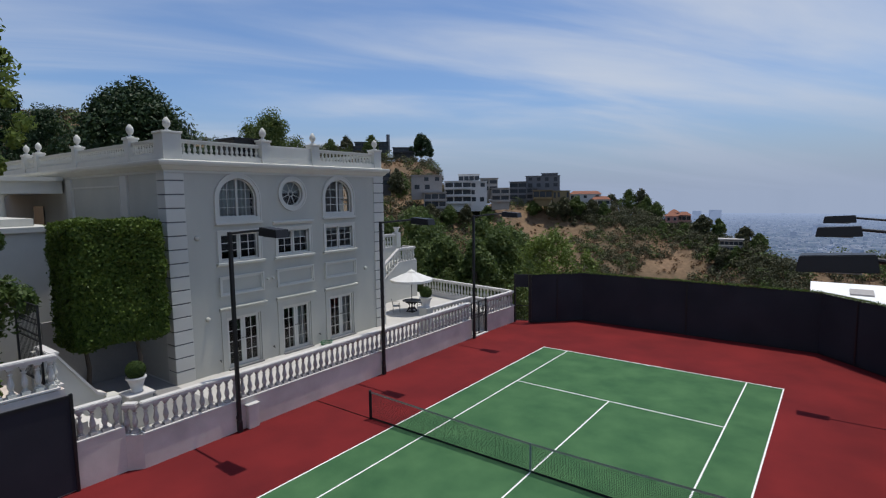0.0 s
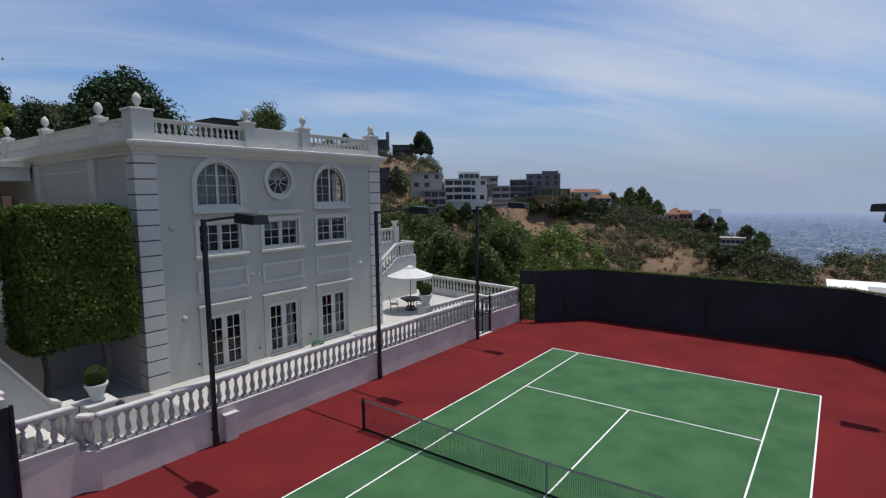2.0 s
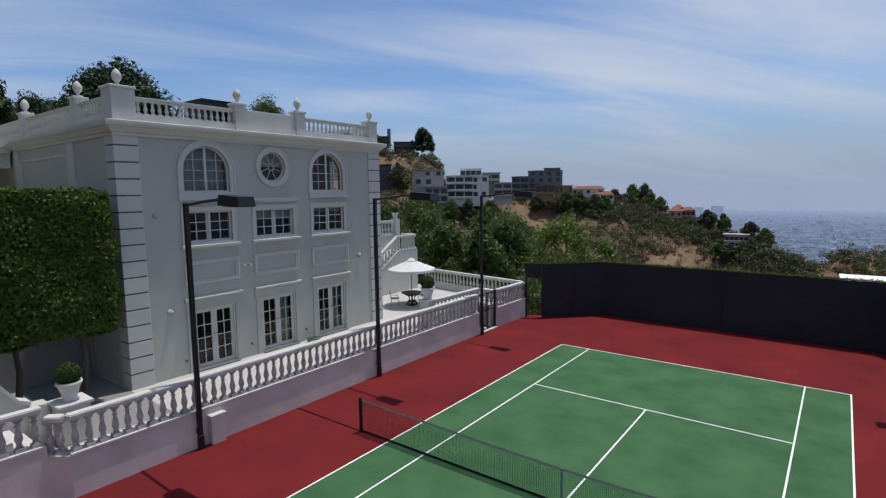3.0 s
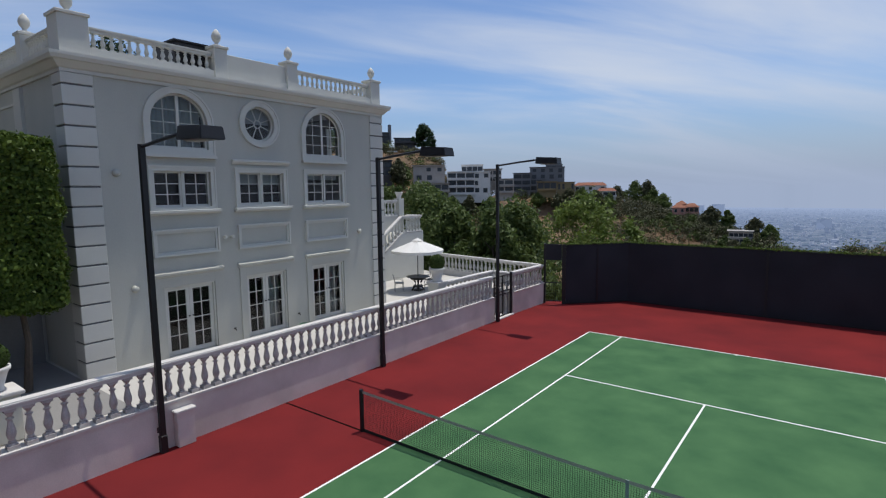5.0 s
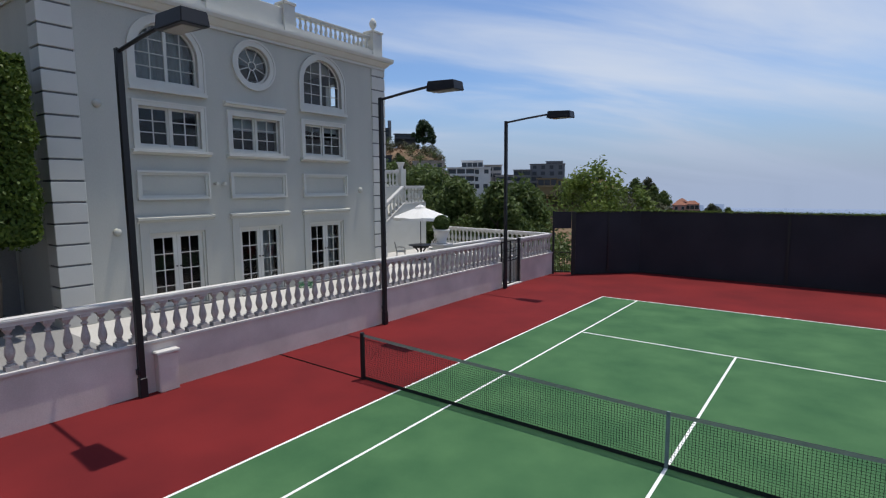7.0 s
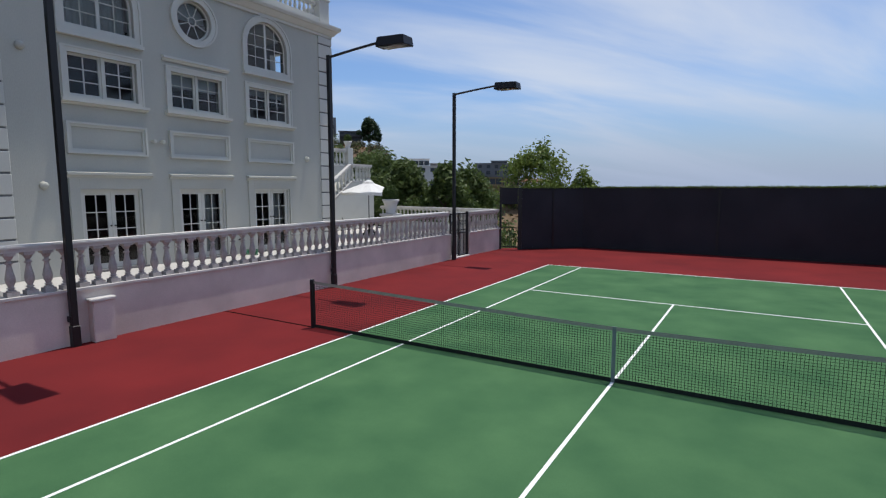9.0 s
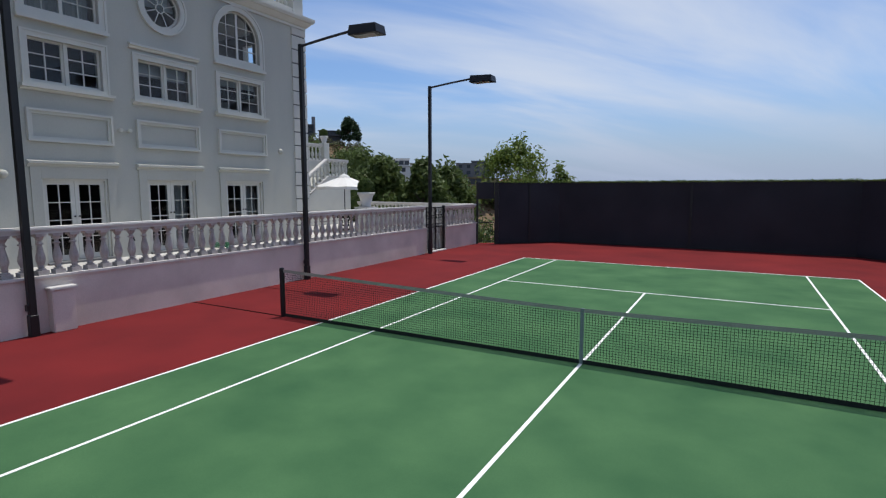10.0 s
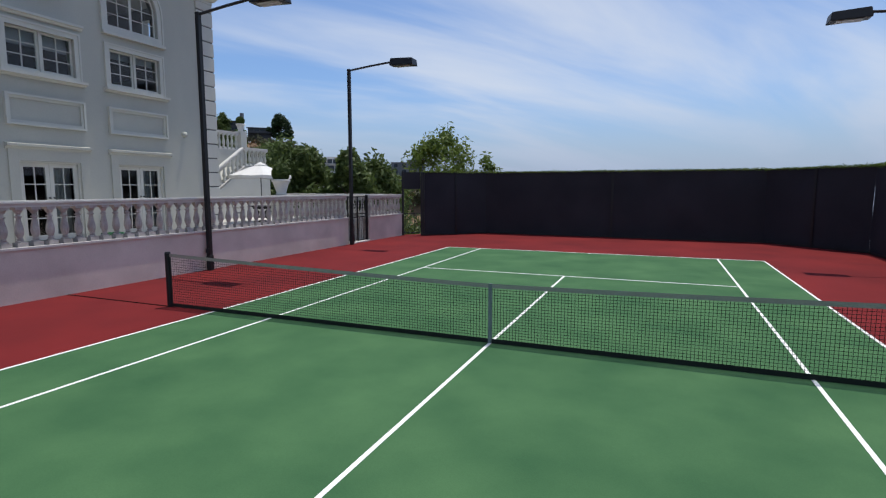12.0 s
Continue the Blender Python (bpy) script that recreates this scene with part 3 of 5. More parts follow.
part("roof", boxes((HX, FX - 0.05, Y0 + 0.05, Y1 - 0.05, ZT - 0.1, ZT + 0.25)), M_TRIM, house)
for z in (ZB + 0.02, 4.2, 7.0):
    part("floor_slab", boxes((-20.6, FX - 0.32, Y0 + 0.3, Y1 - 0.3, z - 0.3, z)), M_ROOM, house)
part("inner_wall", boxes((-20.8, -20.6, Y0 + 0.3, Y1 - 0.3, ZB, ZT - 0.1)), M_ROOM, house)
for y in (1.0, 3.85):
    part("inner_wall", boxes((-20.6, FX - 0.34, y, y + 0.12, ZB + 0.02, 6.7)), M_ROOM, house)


def ledge_run(bm, prof, y0, y1, x):
    """A moulding along y; prof: how far it stands out and its height."""
    a = [bm.verts.new((x + d, y0, z)) for d, z in prof]
    b = [bm.verts.new((x + d, y1, z)) for d, z in prof]
    for i in range(len(prof)):
        j = (i + 1) % len(prof)
        bm.faces.new((a[i], b[i], b[j], a[j]))
    bm.faces.new(a[::-1]); bm.faces.new(b)


# cornice round the roof edge: mitred ring of a stepped profile
CORN = [(0.0, 9.24), (0.06, 9.24), (0.06, 9.33), (0.12, 9.36), (0.24, 9.51), (0.30, 9.53), (0.34, 9.62), (0.34, 9.70), (0.0, 9.76)]
bm = bmesh.new()
rings = [[bm.verts.new((x + sx * d, y + sy * d, z)) for d, z in CORN] for x, y, sx, sy in ((HX, Y0, 0, -1), (FX, Y0, 1, -1), (FX, Y1, 1, 1), (HX, Y1, 0, 1))]
for a, b in zip(rings, rings[1:]):
    for i in range(len(CORN) - 1):
        bm.faces.new((a[i], b[i], b[i + 1], a[i + 1]))
part("cornice", bm, M_TRIM, house)
part("parapet_plinth", boxes((HX, FX, Y0 + 0.003, Y0 + 0.34, 9.70, 9.98), (FX - 0.34, FX - 0.003, Y0 + 0.34, Y1 - 0.34, 9.70, 9.98), (HX, FX, Y1 - 0.34, Y1 - 0.003, 9.70, 9.98)), M_TRIM, house)


# quoins at both facade corners
for yc, s in ((Y0, 1), (Y1, -1)):
    z = ZB
    k = 0
    while z < 9.18:
        h = 0.545
        e = min(9.23, z + h - 0.05)
        part("quoin", soft_box(FX - 0.6, FX + 0.055, min(yc - s * 0.055, yc + s * 0.72), max(yc - s * 0.055, yc + s * 0.72), z, e, 0.012, 1), M_QUOIN, house)
        z += h
    part("quoin_joint", boxes((FX - 0.58, FX + 0.02, min(yc - s * 0.02, yc + s * 0.70), max(yc - s * 0.02, yc + s * 0.70), ZB, 9.23)), M_JOINT, house)


# pilasters and recessed panels on the garden side
for x in (-17.4, -23.5):
    part("pilaster", soft_box(x - 0.3, x + 0.3, Y0 - 0.10, Y0 + 0.02, ZB, 9.2, 0.01, 1), M_QUOIN, house)
for a, b in ((-23.2, -17.9),):
    part("panel_moulding", boxes((a, b, Y0 - 0.04, Y0, 8.75, 8.82), (a, a + 0.07, Y0 - 0.04, Y0, 6.5, 8.75), (b - 0.07, b, Y0 - 0.04, Y0, 6.5, 8.75)), M_TRIM, house)


def frame_ring(bm, outer, inner, x0, x1):
    """A flat ring between two outlines of as many points."""
    A = [[bm.verts.new((x, y, z)) for y, z in lp] for x, lp in ((x0, outer), (x1, outer), (x1, inner), (x0, inner))]
    n = len(outer)
    for a, b in zip(A, A[1:] + A[:1]):
        for i in range(n):
            j = (i + 1) % n
            bm.faces.new((a[i], a[j], b[j], b[i]))


def grow(pts, d):
    """An outline of an arched or square opening, d metres larger."""
    ys, zs = [p[0] for p in pts], [p[1] for p in pts]
    yc, n = (min(ys) + max(ys)) / 2, len(pts)
    w, z0 = (max(ys) - min(ys)) / 2, min(zs)
    out = []
    if n == 4:
        return rect_pts(min(ys) - d, max(ys) + d, min(zs) - d, max(zs) + d)
    if n > 20:
        zc = (min(zs) + max(zs)) / 2
        return [(yc + (y - yc) * (w + d) / w, zc + (z - zc) * (w + d) / w) for y, z in pts]
    spring = max(zs) - w
    for y, z in pts:
        out.append((yc + (y - yc) * (w + d) / w, z0 - d if z == z0 else spring + (z - spring) * (w + d) / w))
    return out


def pane_grid(win, y0, y1, z0, z1, cols, rows, x, bar=0.028, stile=0.06):
    """One leaf: its frame with glazing bars, and each pane."""
    bm = boxes((x - 0.025, x + 0.025, y0, y0 + stile, z0, z1), (x - 0.025, x + 0.025, y1 - stile, y1, z0, z1),
               (x - 0.025, x + 0.025, y0 + stile, y1 - stile, z1 - stile, z1), (x - 0.025, x + 0.025, y0 + stile, y1 - stile, z0, z0 + stile * 1.3))
    a, b, c, d = y0 + stile, y1 - stile, z0 + stile * 1.3, z1 - stile
    for i in range(1, cols):
        y = a + (b - a) * i / cols
        box(bm, x - 0.018, x + 0.018, y - bar / 2, y + bar / 2, c, d)
    for j in range(1, rows):
        z = c + (d - c) * j / rows
        box(bm, x - 0.015, x + 0.015, a, b, z - bar / 2, z + bar / 2)
    leaf = part("casement", bm, M_TRIM, win)
    for i in range(cols):
        for j in range(rows):
            yy, zz = a + (b - a) * i / cols, c + (d - c) * j / rows
            t, u = 0.0012 * math.sin(i * 5.1 + j * 2.3 + y0), 0.0012 * math.cos(i * 3.7 + j * 4.1 + y0)
            yb, zb = yy + (b - a) / cols, zz + (d - c) / rows
            g = part("pane", flat_mesh("pane", [(x - t, yy, zz), (x + t, yb, zz), (x + t + u, yb, zb), (x - t + u, yy, zb)], M_GLASS), None, leaf)
            g.visible_shadow = False
    return leaf


def curtain(win, y0, y1, z0, z1, x, name="curtain"):
    bm = bmesh.new()
    k = max(8, int((y1 - y0) / 0.03))
    prev = None
    for i in range(k + 1):
        y = y0 + (y1 - y0) * i / k
        dx = 0.03 * math.sin(i * 0.9) + 0.012 * math.sin(i * 2.3)
        cur = [bm.verts.new((x + dx, y, z0)), bm.verts.new((x + dx, y, z1))]
        if prev:
            bm.faces.new((prev[0], cur[0], cur[1], prev[1]))
        prev = cur
    part(name, bm, M_CURTAIN, win, "pale sheer curtain", True)


def moulded_panel(yc):
    w, z0, z1 = 2.14, 4.04, 4.88
    bm = bmesh.new()
    for d0, d1, x in ((0.0, 0.06, FX + 0.10), (0.06, 0.13, FX + 0.05)):
        frame_ring(bm, rect_pts(yc - w / 2 + d0, yc + w / 2 - d0, z0 + d0, z1 - d0), rect_pts(yc - w / 2 + d1, yc + w / 2 - d1, z0 + d1, z1 - d1), FX - 0.01, x)
    part("panel_moulding", bm, M_TRIM, house)


number = 0
for i, c in enumerate(COLS):
    moulded_panel(c)
    # french door
    number += 1
    d = tagged(new(f"door_{number}"), "white french double door with glazed panes, shut", "french door", "french doors", "structure")
    part("frame", boxes((FX - 0.22, FX - 0.02, c - DW / 2, c - DW / 2 + 0.05, DZ0, DZ1), (FX - 0.22, FX - 0.02, c + DW / 2 - 0.05, c + DW / 2, DZ0, DZ1), (FX - 0.22, FX - 0.02, c - DW / 2 + 0.05, c + DW / 2 - 0.05, DZ1 - 0.05, DZ1)), M_TRIM, d)
    bm = bmesh.new()
    ow, oz = DW / 2 + 0.25, DZ1 + 0.30
    for y0, y1 in ((c - ow, c - DW / 2 - 0.002), (c + DW / 2 + 0.002, c + ow)):
        box(bm, FX - 0.01, FX + 0.045, y0, y1, ZB, oz)
    box(bm, FX - 0.01, FX + 0.045, c - DW / 2, c + DW / 2, DZ1, oz)
    part("surround", bm, M_STUCCO, d)
    bm = bmesh.new()
    ledge_run(bm, [(-0.01, oz), (0.05, oz), (0.07, oz + 0.06), (0.15, oz + 0.09), (0.15, oz + 0.15), (-0.01, oz + 0.19)], c - ow - 0.06, c + ow + 0.06, FX)
    part("door_head", bm, M_STUCCO, d)
    part("threshold", boxes((FX - 0.3, FX + 0.16, c - DW / 2 - 0.03, c + DW / 2 + 0.03, ZB, ZB + 0.055)), M_JOINT, d, "dark threshold strip at the foot of the door")
    for s, (a, b) in enumerate(((c - DW / 2 + 0.05, c - 0.004), (c + 0.004, c + DW / 2 - 0.05))):
        leaf = pane_grid(d, a, b, DZ0 + 0.01, DZ1 - 0.05, 2, 4, FX - 0.12, stile=0.11)
        bm = bmesh.new()
        yk = b - 0.055 if s == 0 else a + 0.055
        tube(bm, [(FX - 0.09, yk, 2.05), (FX - 0.04, yk, 2.05)], [0.012, 0.028], 8)
        part("door_knob", bm, M_BRONZE, leaf)
    if i == 1:
        curtain(d, c + 0.05, c + DW / 2, DZ0, DZ1, FX - 0.45)
    if i == 2:
        curtain(d, c - DW / 2, c - 0.45, DZ0, DZ1, FX - 0.45)
        curtain(d, c + 0.35, c + DW / 2, DZ0, DZ1, FX - 0.45)
    # middle window
    w = tagged(new(f"window_{number}"), "white casement window with glazing bars and a moulded sill", "window", "middle windows", "structure")
    bm = bmesh.new()
    R = rect_pts(c - MW / 2, c + MW / 2, MZ0, MZ1)
    frame_ring(bm, grow(R, 0.15), R, FX - 0.01, FX + 0.04)
    frame_ring(bm, grow(R, 0.17), grow(R, 0.12), FX - 0.01, FX + 0.065)
    part("surround", bm, M_TRIM, w)
    bm = bmesh.new()
    ledge_run(bm, [(-0.01, 5.33), (0.07, 5.33), (0.09, 5.38), (0.19, 5.39), (0.19, 5.46), (-0.01, 5.48)], c - 1.15, c + 1.15, FX)
    part("sill", bm, M_TRIM, w)
    if i == 1:
        bm = bmesh.new()
        ledge_run(bm, [(-0.01, 6.96), (0.05, 6.96), (0.08, 7.02), (0.13, 7.04), (0.13, 7.10), (-0.01, 7.13)], c - 1.16, c + 1.16, FX)
        part("window_head", bm, M_TRIM, w)
    part("frame", boxes((FX - 0.2, FX - 0.05, c - 0.03, c + 0.03, MZ0, MZ1)), M_TRIM, w)
    for a, b in ((c - MW / 2, c - 0.03), (c + 0.03, c + MW / 2)):
        pane_grid(w, a, b, MZ0, MZ1, 2, 3, FX - 0.12)
    if i > 0:
        part("blind", boxes((FX - 0.34, FX - 0.33, c - MW / 2, c + MW / 2, MZ1 - (0.42 if i == 1 else 0.22), MZ1)), M_CURTAIN, w, "half-drawn pale blind")
    # top window
    number_top = number + 3
    w = tagged(new(f"window_{number_top}"), "round window with radial glazing bars" if i == 1 else "arched window with white glazing bars", "window", "top windows", "structure")
    P = circle_pts(c, OZ, OR) if i == 1 else arch_pts(c, AW, AZ0, AZS)
    bm = bmesh.new()
    frame_ring(bm, grow(P, 0.19), P, FX - 0.01, FX + 0.05)
    frame_ring(bm, grow(P, 0.21), grow(P, 0.15), FX - 0.01, FX + 0.08)
    part("surround", bm, M_TRIM, w)
    bm = bmesh.new()
    xg = FX - 0.12
    frame_ring(bm, P, grow(P, -0.06), xg - 0.03, xg + 0.03)
    if i == 1:
        frame_ring(bm, circle_pts(c, OZ, 0.15), circle_pts(c, OZ, 0.115), xg - 0.02, xg + 0.02)
        for k in range(8):
            a = math.pi / 8 + k * math.pi / 4
            u = (math.cos(a), math.sin(a))
            vs = box(bm, xg - 0.015, xg + 0.015, 0.13, OR - 0.05, -0.014, 0.014)
            for v in vs:
                y, z = v.co.y, v.co.z
                v.co.y, v.co.z = c + y * u[0] - z * u[1], OZ + y * u[1] + z * u[0]
    else:
        box(bm, xg - 0.03, xg + 0.03, c - 0.045, c + 0.045, AZ0 + 0.05, AZS + AW / 2 - 0.05)
        for s in (-1, 1):
            yy = c + s * 0.44
            box(bm, xg - 0.015, xg + 0.015, yy - 0.013, yy + 0.013, AZ0 + 0.05, AZS + math.sqrt((AW / 2) ** 2 - 0.44 ** 2) - 0.04)
        for zz in (AZ0 + 0.42, AZ0 + 0.79, AZ0 + 1.18):
            hw = AW / 2 if zz < AZS else math.sqrt((AW / 2) ** 2 - (zz - AZS) ** 2)
            box(bm, xg - 0.015, xg + 0.015, c - hw + 0.04, c + hw - 0.04, zz - 0.013, zz + 0.013)
        part("sill", boxes((FX - 0.01, FX + 0.14, c - 1.12, c + 1.12, AZ0 - 0.29, AZ0 - 0.20)), M_TRIM, w)
    part("frame", bm, M_TRIM, w)
    g = part("pane", flat_mesh("pane", [(xg, y, z) for y, z in grow(P, -0.05)], M_GLASS), None, w)
    if i == 1:
        part("blind", boxes((FX - 0.34, FX - 0.33, c - OR, c + OR, OZ + 0.02, OZ + OR)), M_CURTAIN, w, "pale blind over the upper half")
    g.visible_shadow = False
    if i == 0:
        curtain(w, c - AW / 2, c + AW / 2, AZ0, AZS + AW / 2, FX - 0.45)

# roof balustrade, piers and finials
FIN = bmesh.new()
lathe(FIN, [(0.15, 0), (0.15, 0.05), (0.06, 0.08), (0.06, 0.13), (0.13, 0.22), (0.155, 0.32), (0.13, 0.43), (0.07, 0.52), (0.015, 0.57)], 14)
FIN = mesh_of("finial", FIN, M_TRIM, True)


def roof_pier(x, y, w, d, finial=True, z1=10.76):
    t = thing("roof_pier", pose(x, y, 9.75), "white parapet pier carrying an egg-shaped finial", "parapet pier", "roof piers")
    part("shaft", soft_box(-w / 2, w / 2, -d / 2, d / 2, 0, z1 - 9.75, 0.01, 1), M_TRIM, t)
    part("cap", soft_box(-w / 2 - 0.04, w / 2 + 0.04, -d / 2 - 0.04, d / 2 + 0.04, z1 - 9.75 - 0.07, z1 - 9.75 + 0.02, 0.012, 1), M_TRIM, t)
    if finial:
        part("finial", FIN, None, t, "white egg-shaped finial", at=pose(0, 0, z1 - 9.73))


RX = FX - 0.17
roof_pier(FX - 0.33, Y0 + 0.36, 0.74, 0.74, True, 10.82)
roof_pier(RX, 1.13, 0.46, 0.46)
roof_pier(RX, 3.97, 0.46, 0.46)
roof_pier(RX - 0.05, Y1 - 0.3, 0.5, 0.55)
RY = Y0 + 0.17
for x in (-17.0, -22.7, -28.1, -30.1):
    roof_pier(x, RY, 0.42, 0.42)


def roof_bal(p, q):
    balustrade(p, q, 9.98, mesh=BAL_ROOF, h=0.49, gap=0.24, rail=(0.2, 0.09), label="white roof balustrade with small turned balusters", base=False, material=M_TRIM, group="roof balustrades")


roof_bal((RX, Y0 + 0.74), (RX, 0.9))
roof_bal((RX, 4.2), (RX, Y1 - 0.6))
for a, b in ((-14.64, -16.78), (-17.22, -22.48), (-22.92, -27.88), (-28.32, -29.88), (-30.32, -33.8)):
    roof_bal((a, RY), (b, RY))
roof_bal((-14.6, Y1 - 0.17), (-33.5, Y1 - 0.17))
tagged(part("parapet_panel", soft_box(RX - 0.12, RX + 0.12, 1.36, 3.74, 9.98, 10.57, 0.01, 1), M_TRIM), "solid white parapet panel on the roof edge", "parapet")


# a dark plant box on the roof behind the parapet
unit = thing("roof_unit", pose(-15.2, 0.55, ZT + 0.25), "dark grey metal plant box on the flat roof", "roof unit")
part("casing", soft_box(-0.68, 0.68, -0.6, 0.6, 0.08, 1.08, 0.02), M_BRONZE, unit)
part("lid", soft_box(-0.74, 0.74, -0.66, 0.66, 1.08, 1.15, 0.015), M_BLACK, unit)
for k in range(6):
    part("louvre", boxes((0.68, 0.705, -0.5, 0.5, 0.2 + 0.14 * k, 0.28 + 0.14 * k)), M_BLACK, unit)
for x, y in ((-0.5, -0.45), (0.5, -0.45), (-0.5, 0.45), (0.5, 0.45)):
    part("foot", boxes((x - 0.06, x + 0.06, y - 0.06, y + 0.06, 0.0, 0.08)), M_BLACK, unit)


# small fittings on the facade
def wall_light(y, z):
    t = thing("wall_light", pose(FX, y, z), "small round white wall light on the stucco", "wall light", "facade lights")
    bm = bmesh.new()
    tube(bm, [(0, 0, 0), (0.06, 0, 0), (0.12, 0, 0)], [0.11, 0.10, 0.05], 14)
    part("body", bm, M_STUCCO, t, "", True)


for y, z in ((-2.03, 3.18), (-2.3, 6.6), (7.17, 4.27)):
    wall_light(y, z)
for y in (0.88, 1.15):
    t = thing("flood_light", pose(FX, y, 4.52), "small white floodlight on the facade", "floodlight", "facade floodlights")
    part("bracket", boxes((0, 0.06, -0.03, 0.03, -0.03, 0.03)), M_TRIM, t)
    part("lamp", soft_box(0.06, 0.2, -0.05, 0.05, -0.06, 0.04, 0.02), M_TRIM, t)


# ---- trimmed hedge by the house ----
def hedge(name, x0, x1, y0, y1, z0, z1, count, size, material, label, dark_core=True, seed=3):
    rng = np.random.default_rng(seed)
    t = thing(name, pose((x0 + x1) / 2, (y0 + y1) / 2, z0), label, "hedge")
    L = (x1 - x0, y1 - y0, z1 - z0)
    areas = np.array([L[1] * L[2]] * 2 + [L[0] * L[2]] * 2 + [L[0] * L[1]] * 2)
    f = rng.choice(6, count, p=areas / areas.sum())
    uv = rng.uniform(-0.5, 0.5, (count, 3))
    nrm = np.zeros((count, 3))
    for k in range(6):
        m = f == k
        ax, s = k // 2, (1 if k % 2 else -1)
        uv[m, ax] = 0.5 * s
        nrm[m, ax] = s
    p = uv * np.array(L)
    bumpy = np.array([noise.noise((q[0] * 1.3 + 7, q[1] * 1.3, q[2] * 1.3)) for q in p]) * 0.14 + rng.normal(0, 0.05, count)
    p += nrm * bumpy[:, None]
    e = np.abs(p) / (np.array(L) / 2)
    two = np.sort(e, 1)[:, 1]
    p -= np.sign(p) * (np.clip(two - 0.9, 0, 1) * 0.9)[:, None] * np.array([0.35, 0.35, 0.35])
    p[:, 2] += L[2] / 2
    part("foliage", leaf_mesh("foliage", p, nrm, size, material, seed), None, t)
    # dark solid fill stands in for the shaded inside of the hedge
    if dark_core:
        part("dark_core", boxes((-L[0] / 2 + 0.22, L[0] / 2 - 0.22, -L[1] / 2 + 0.22, L[1] / 2 - 0.22, 0.2, L[2] - 0.22)), M_DARKLEAF, t)
    return t


h = hedge("clipped_hedge", -15.0, -13.25, -7.05, -3.95, 3.14, 7.42, 56000, 0.066, M_HEDGE, "tall clipped green hedge raised on trunks beside the house")
for x, y in ((-14.5, -4.7), (-14.6, -6.4)):
    bm = bmesh.new()
    tube(bm, [(x + 14.25, y + 5.5, -2.36), (x + 14.3, y + 5.6, -1.0), (x + 14.15, y + 5.5, 0.5)], [0.11, 0.08, 0.06], 8)
    part("trunk", bm, M_BARK, h)

hedge("planting_bed", -16.5, -10.75, -16.0, -9.6, 2.75, 3.6, 9000, 0.09, M_BOXLEAF, "low dark planting behind the upper balustrade", True, 9)
# dark wall at the back of the hedge passage, put in to add darkness
tagged(part("dark_passage_back", boxes((-17.1, -16.95, -6.9, -3.55, 0.78, 3.6)), M_PATIO), "dark grey wall behind the hedge, added to deepen the shade", "screen")

# ---- fence-top creeper ----
rng = np.random.default_rng(5)
pts, nr = [], []
for (ax, ay), (bx, by) in zip(FENCE[1:], FENCE[2:]):
    n = int(math.hypot(bx - ax, by - ay) * 420)
    f = rng.uniform(0, 1, n)
    w = 0.045 + 0.03 * np.array([noise.noise((q * 9, ax, 0)) for q in f])
    pts.append(np.stack([ax + (bx - ax) * f + rng.normal(0, 0.06, n), ay + (by - ay) * f + rng.normal(0.05, 0.08, n), 3.12 + rng.normal(0, 1, n) * w * 0.6 + w * 0.5], 1))
    nr.append(rng.normal(0, 1, (n, 3)) + (0, 0, 0.8))
tagged(new("fence_creeper", leaf_mesh("fence_creeper", np.concatenate(pts), np.concatenate(nr), 0.036, M_HEDGE, 6)), "clipped green creeper along the top of the court fence", "creeper", "", "stuff")


# ---- trees ----
def tree(name, at, height, spread, crown_from, count, size, material, label, seed, clumps=26, trunk=0.25, shape=1.0, top=1.0, dome=False):
    rng = np.random.default_rng(seed)
    t = thing(name, pose(*at), label, "tree")
    cs = []
    bm = bmesh.new()
    tube(bm, [(0, 0, -0.5), (0.1, 0.05, height * 0.3), (-0.05, 0.1, height * 0.62), (0, 0, height * 0.85)], [trunk, trunk * 0.75, trunk * 0.45, trunk * 0.15], 8)
    for i in range(clumps):
        f = rng.uniform(0, 1)
        z = height * (crown_from + (1 - crown_from) * f)
        rr = spread * (math.sin(math.pi * min(1.0, 0.12 + 0.88 * f) ** shape) * 0.85 + 0.15 * (1 - f * top))
        if dome:
            rr = spread * math.sqrt(max(0.0, 1 - f * f))
        a = rng.uniform(0, 2 * math.pi)
        k = rr * math.sqrt(rng.uniform(0.1, 1))
        c = (k * math.cos(a), k * math.sin(a), z)
        cs.append(c)
        if i % 3 == 0:
            tube(bm, [(0, 0, max(height * crown_from * 0.6, z - k * 0.9)), (c[0] * 0.5, c[1] * 0.5, z - k * 0.3), c], [trunk * 0.35, trunk * 0.2, trunk * 0.06], 5)
    part("trunk", bm, M_BARK, t)
    P, D = [], []
    for c in cs:
        s = spread * rng.uniform(0.17, 0.40)
        p, d = blob_points(rng, count // clumps, c, (s, s, s * rng.uniform(0.8, 1.3)), 0.08)
        P.append(p); D.append(d + (0, 0, 0.3))
    part("crown", leaf_mesh("crown", np.concatenate(P), np.concatenate(D), size, material, seed, 2.3, 1.0), None, t)
    return t


tree("dark_conifer", (-61.7, 16.4, 2), 18.0, 7.3, 0.25, 120000, 0.24, M_DARKLEAF, "broad dark evergreen tree behind the house", 11, 300, 0.5, dome=True)
tree("pine_tree", (-74.3, 44.6, 2), 20.3, 6.0, 0.3, 40000, 0.18, M_TREELEAF, "dark evergreen tree behind the roof", 12, 70, 0.4, dome=True)
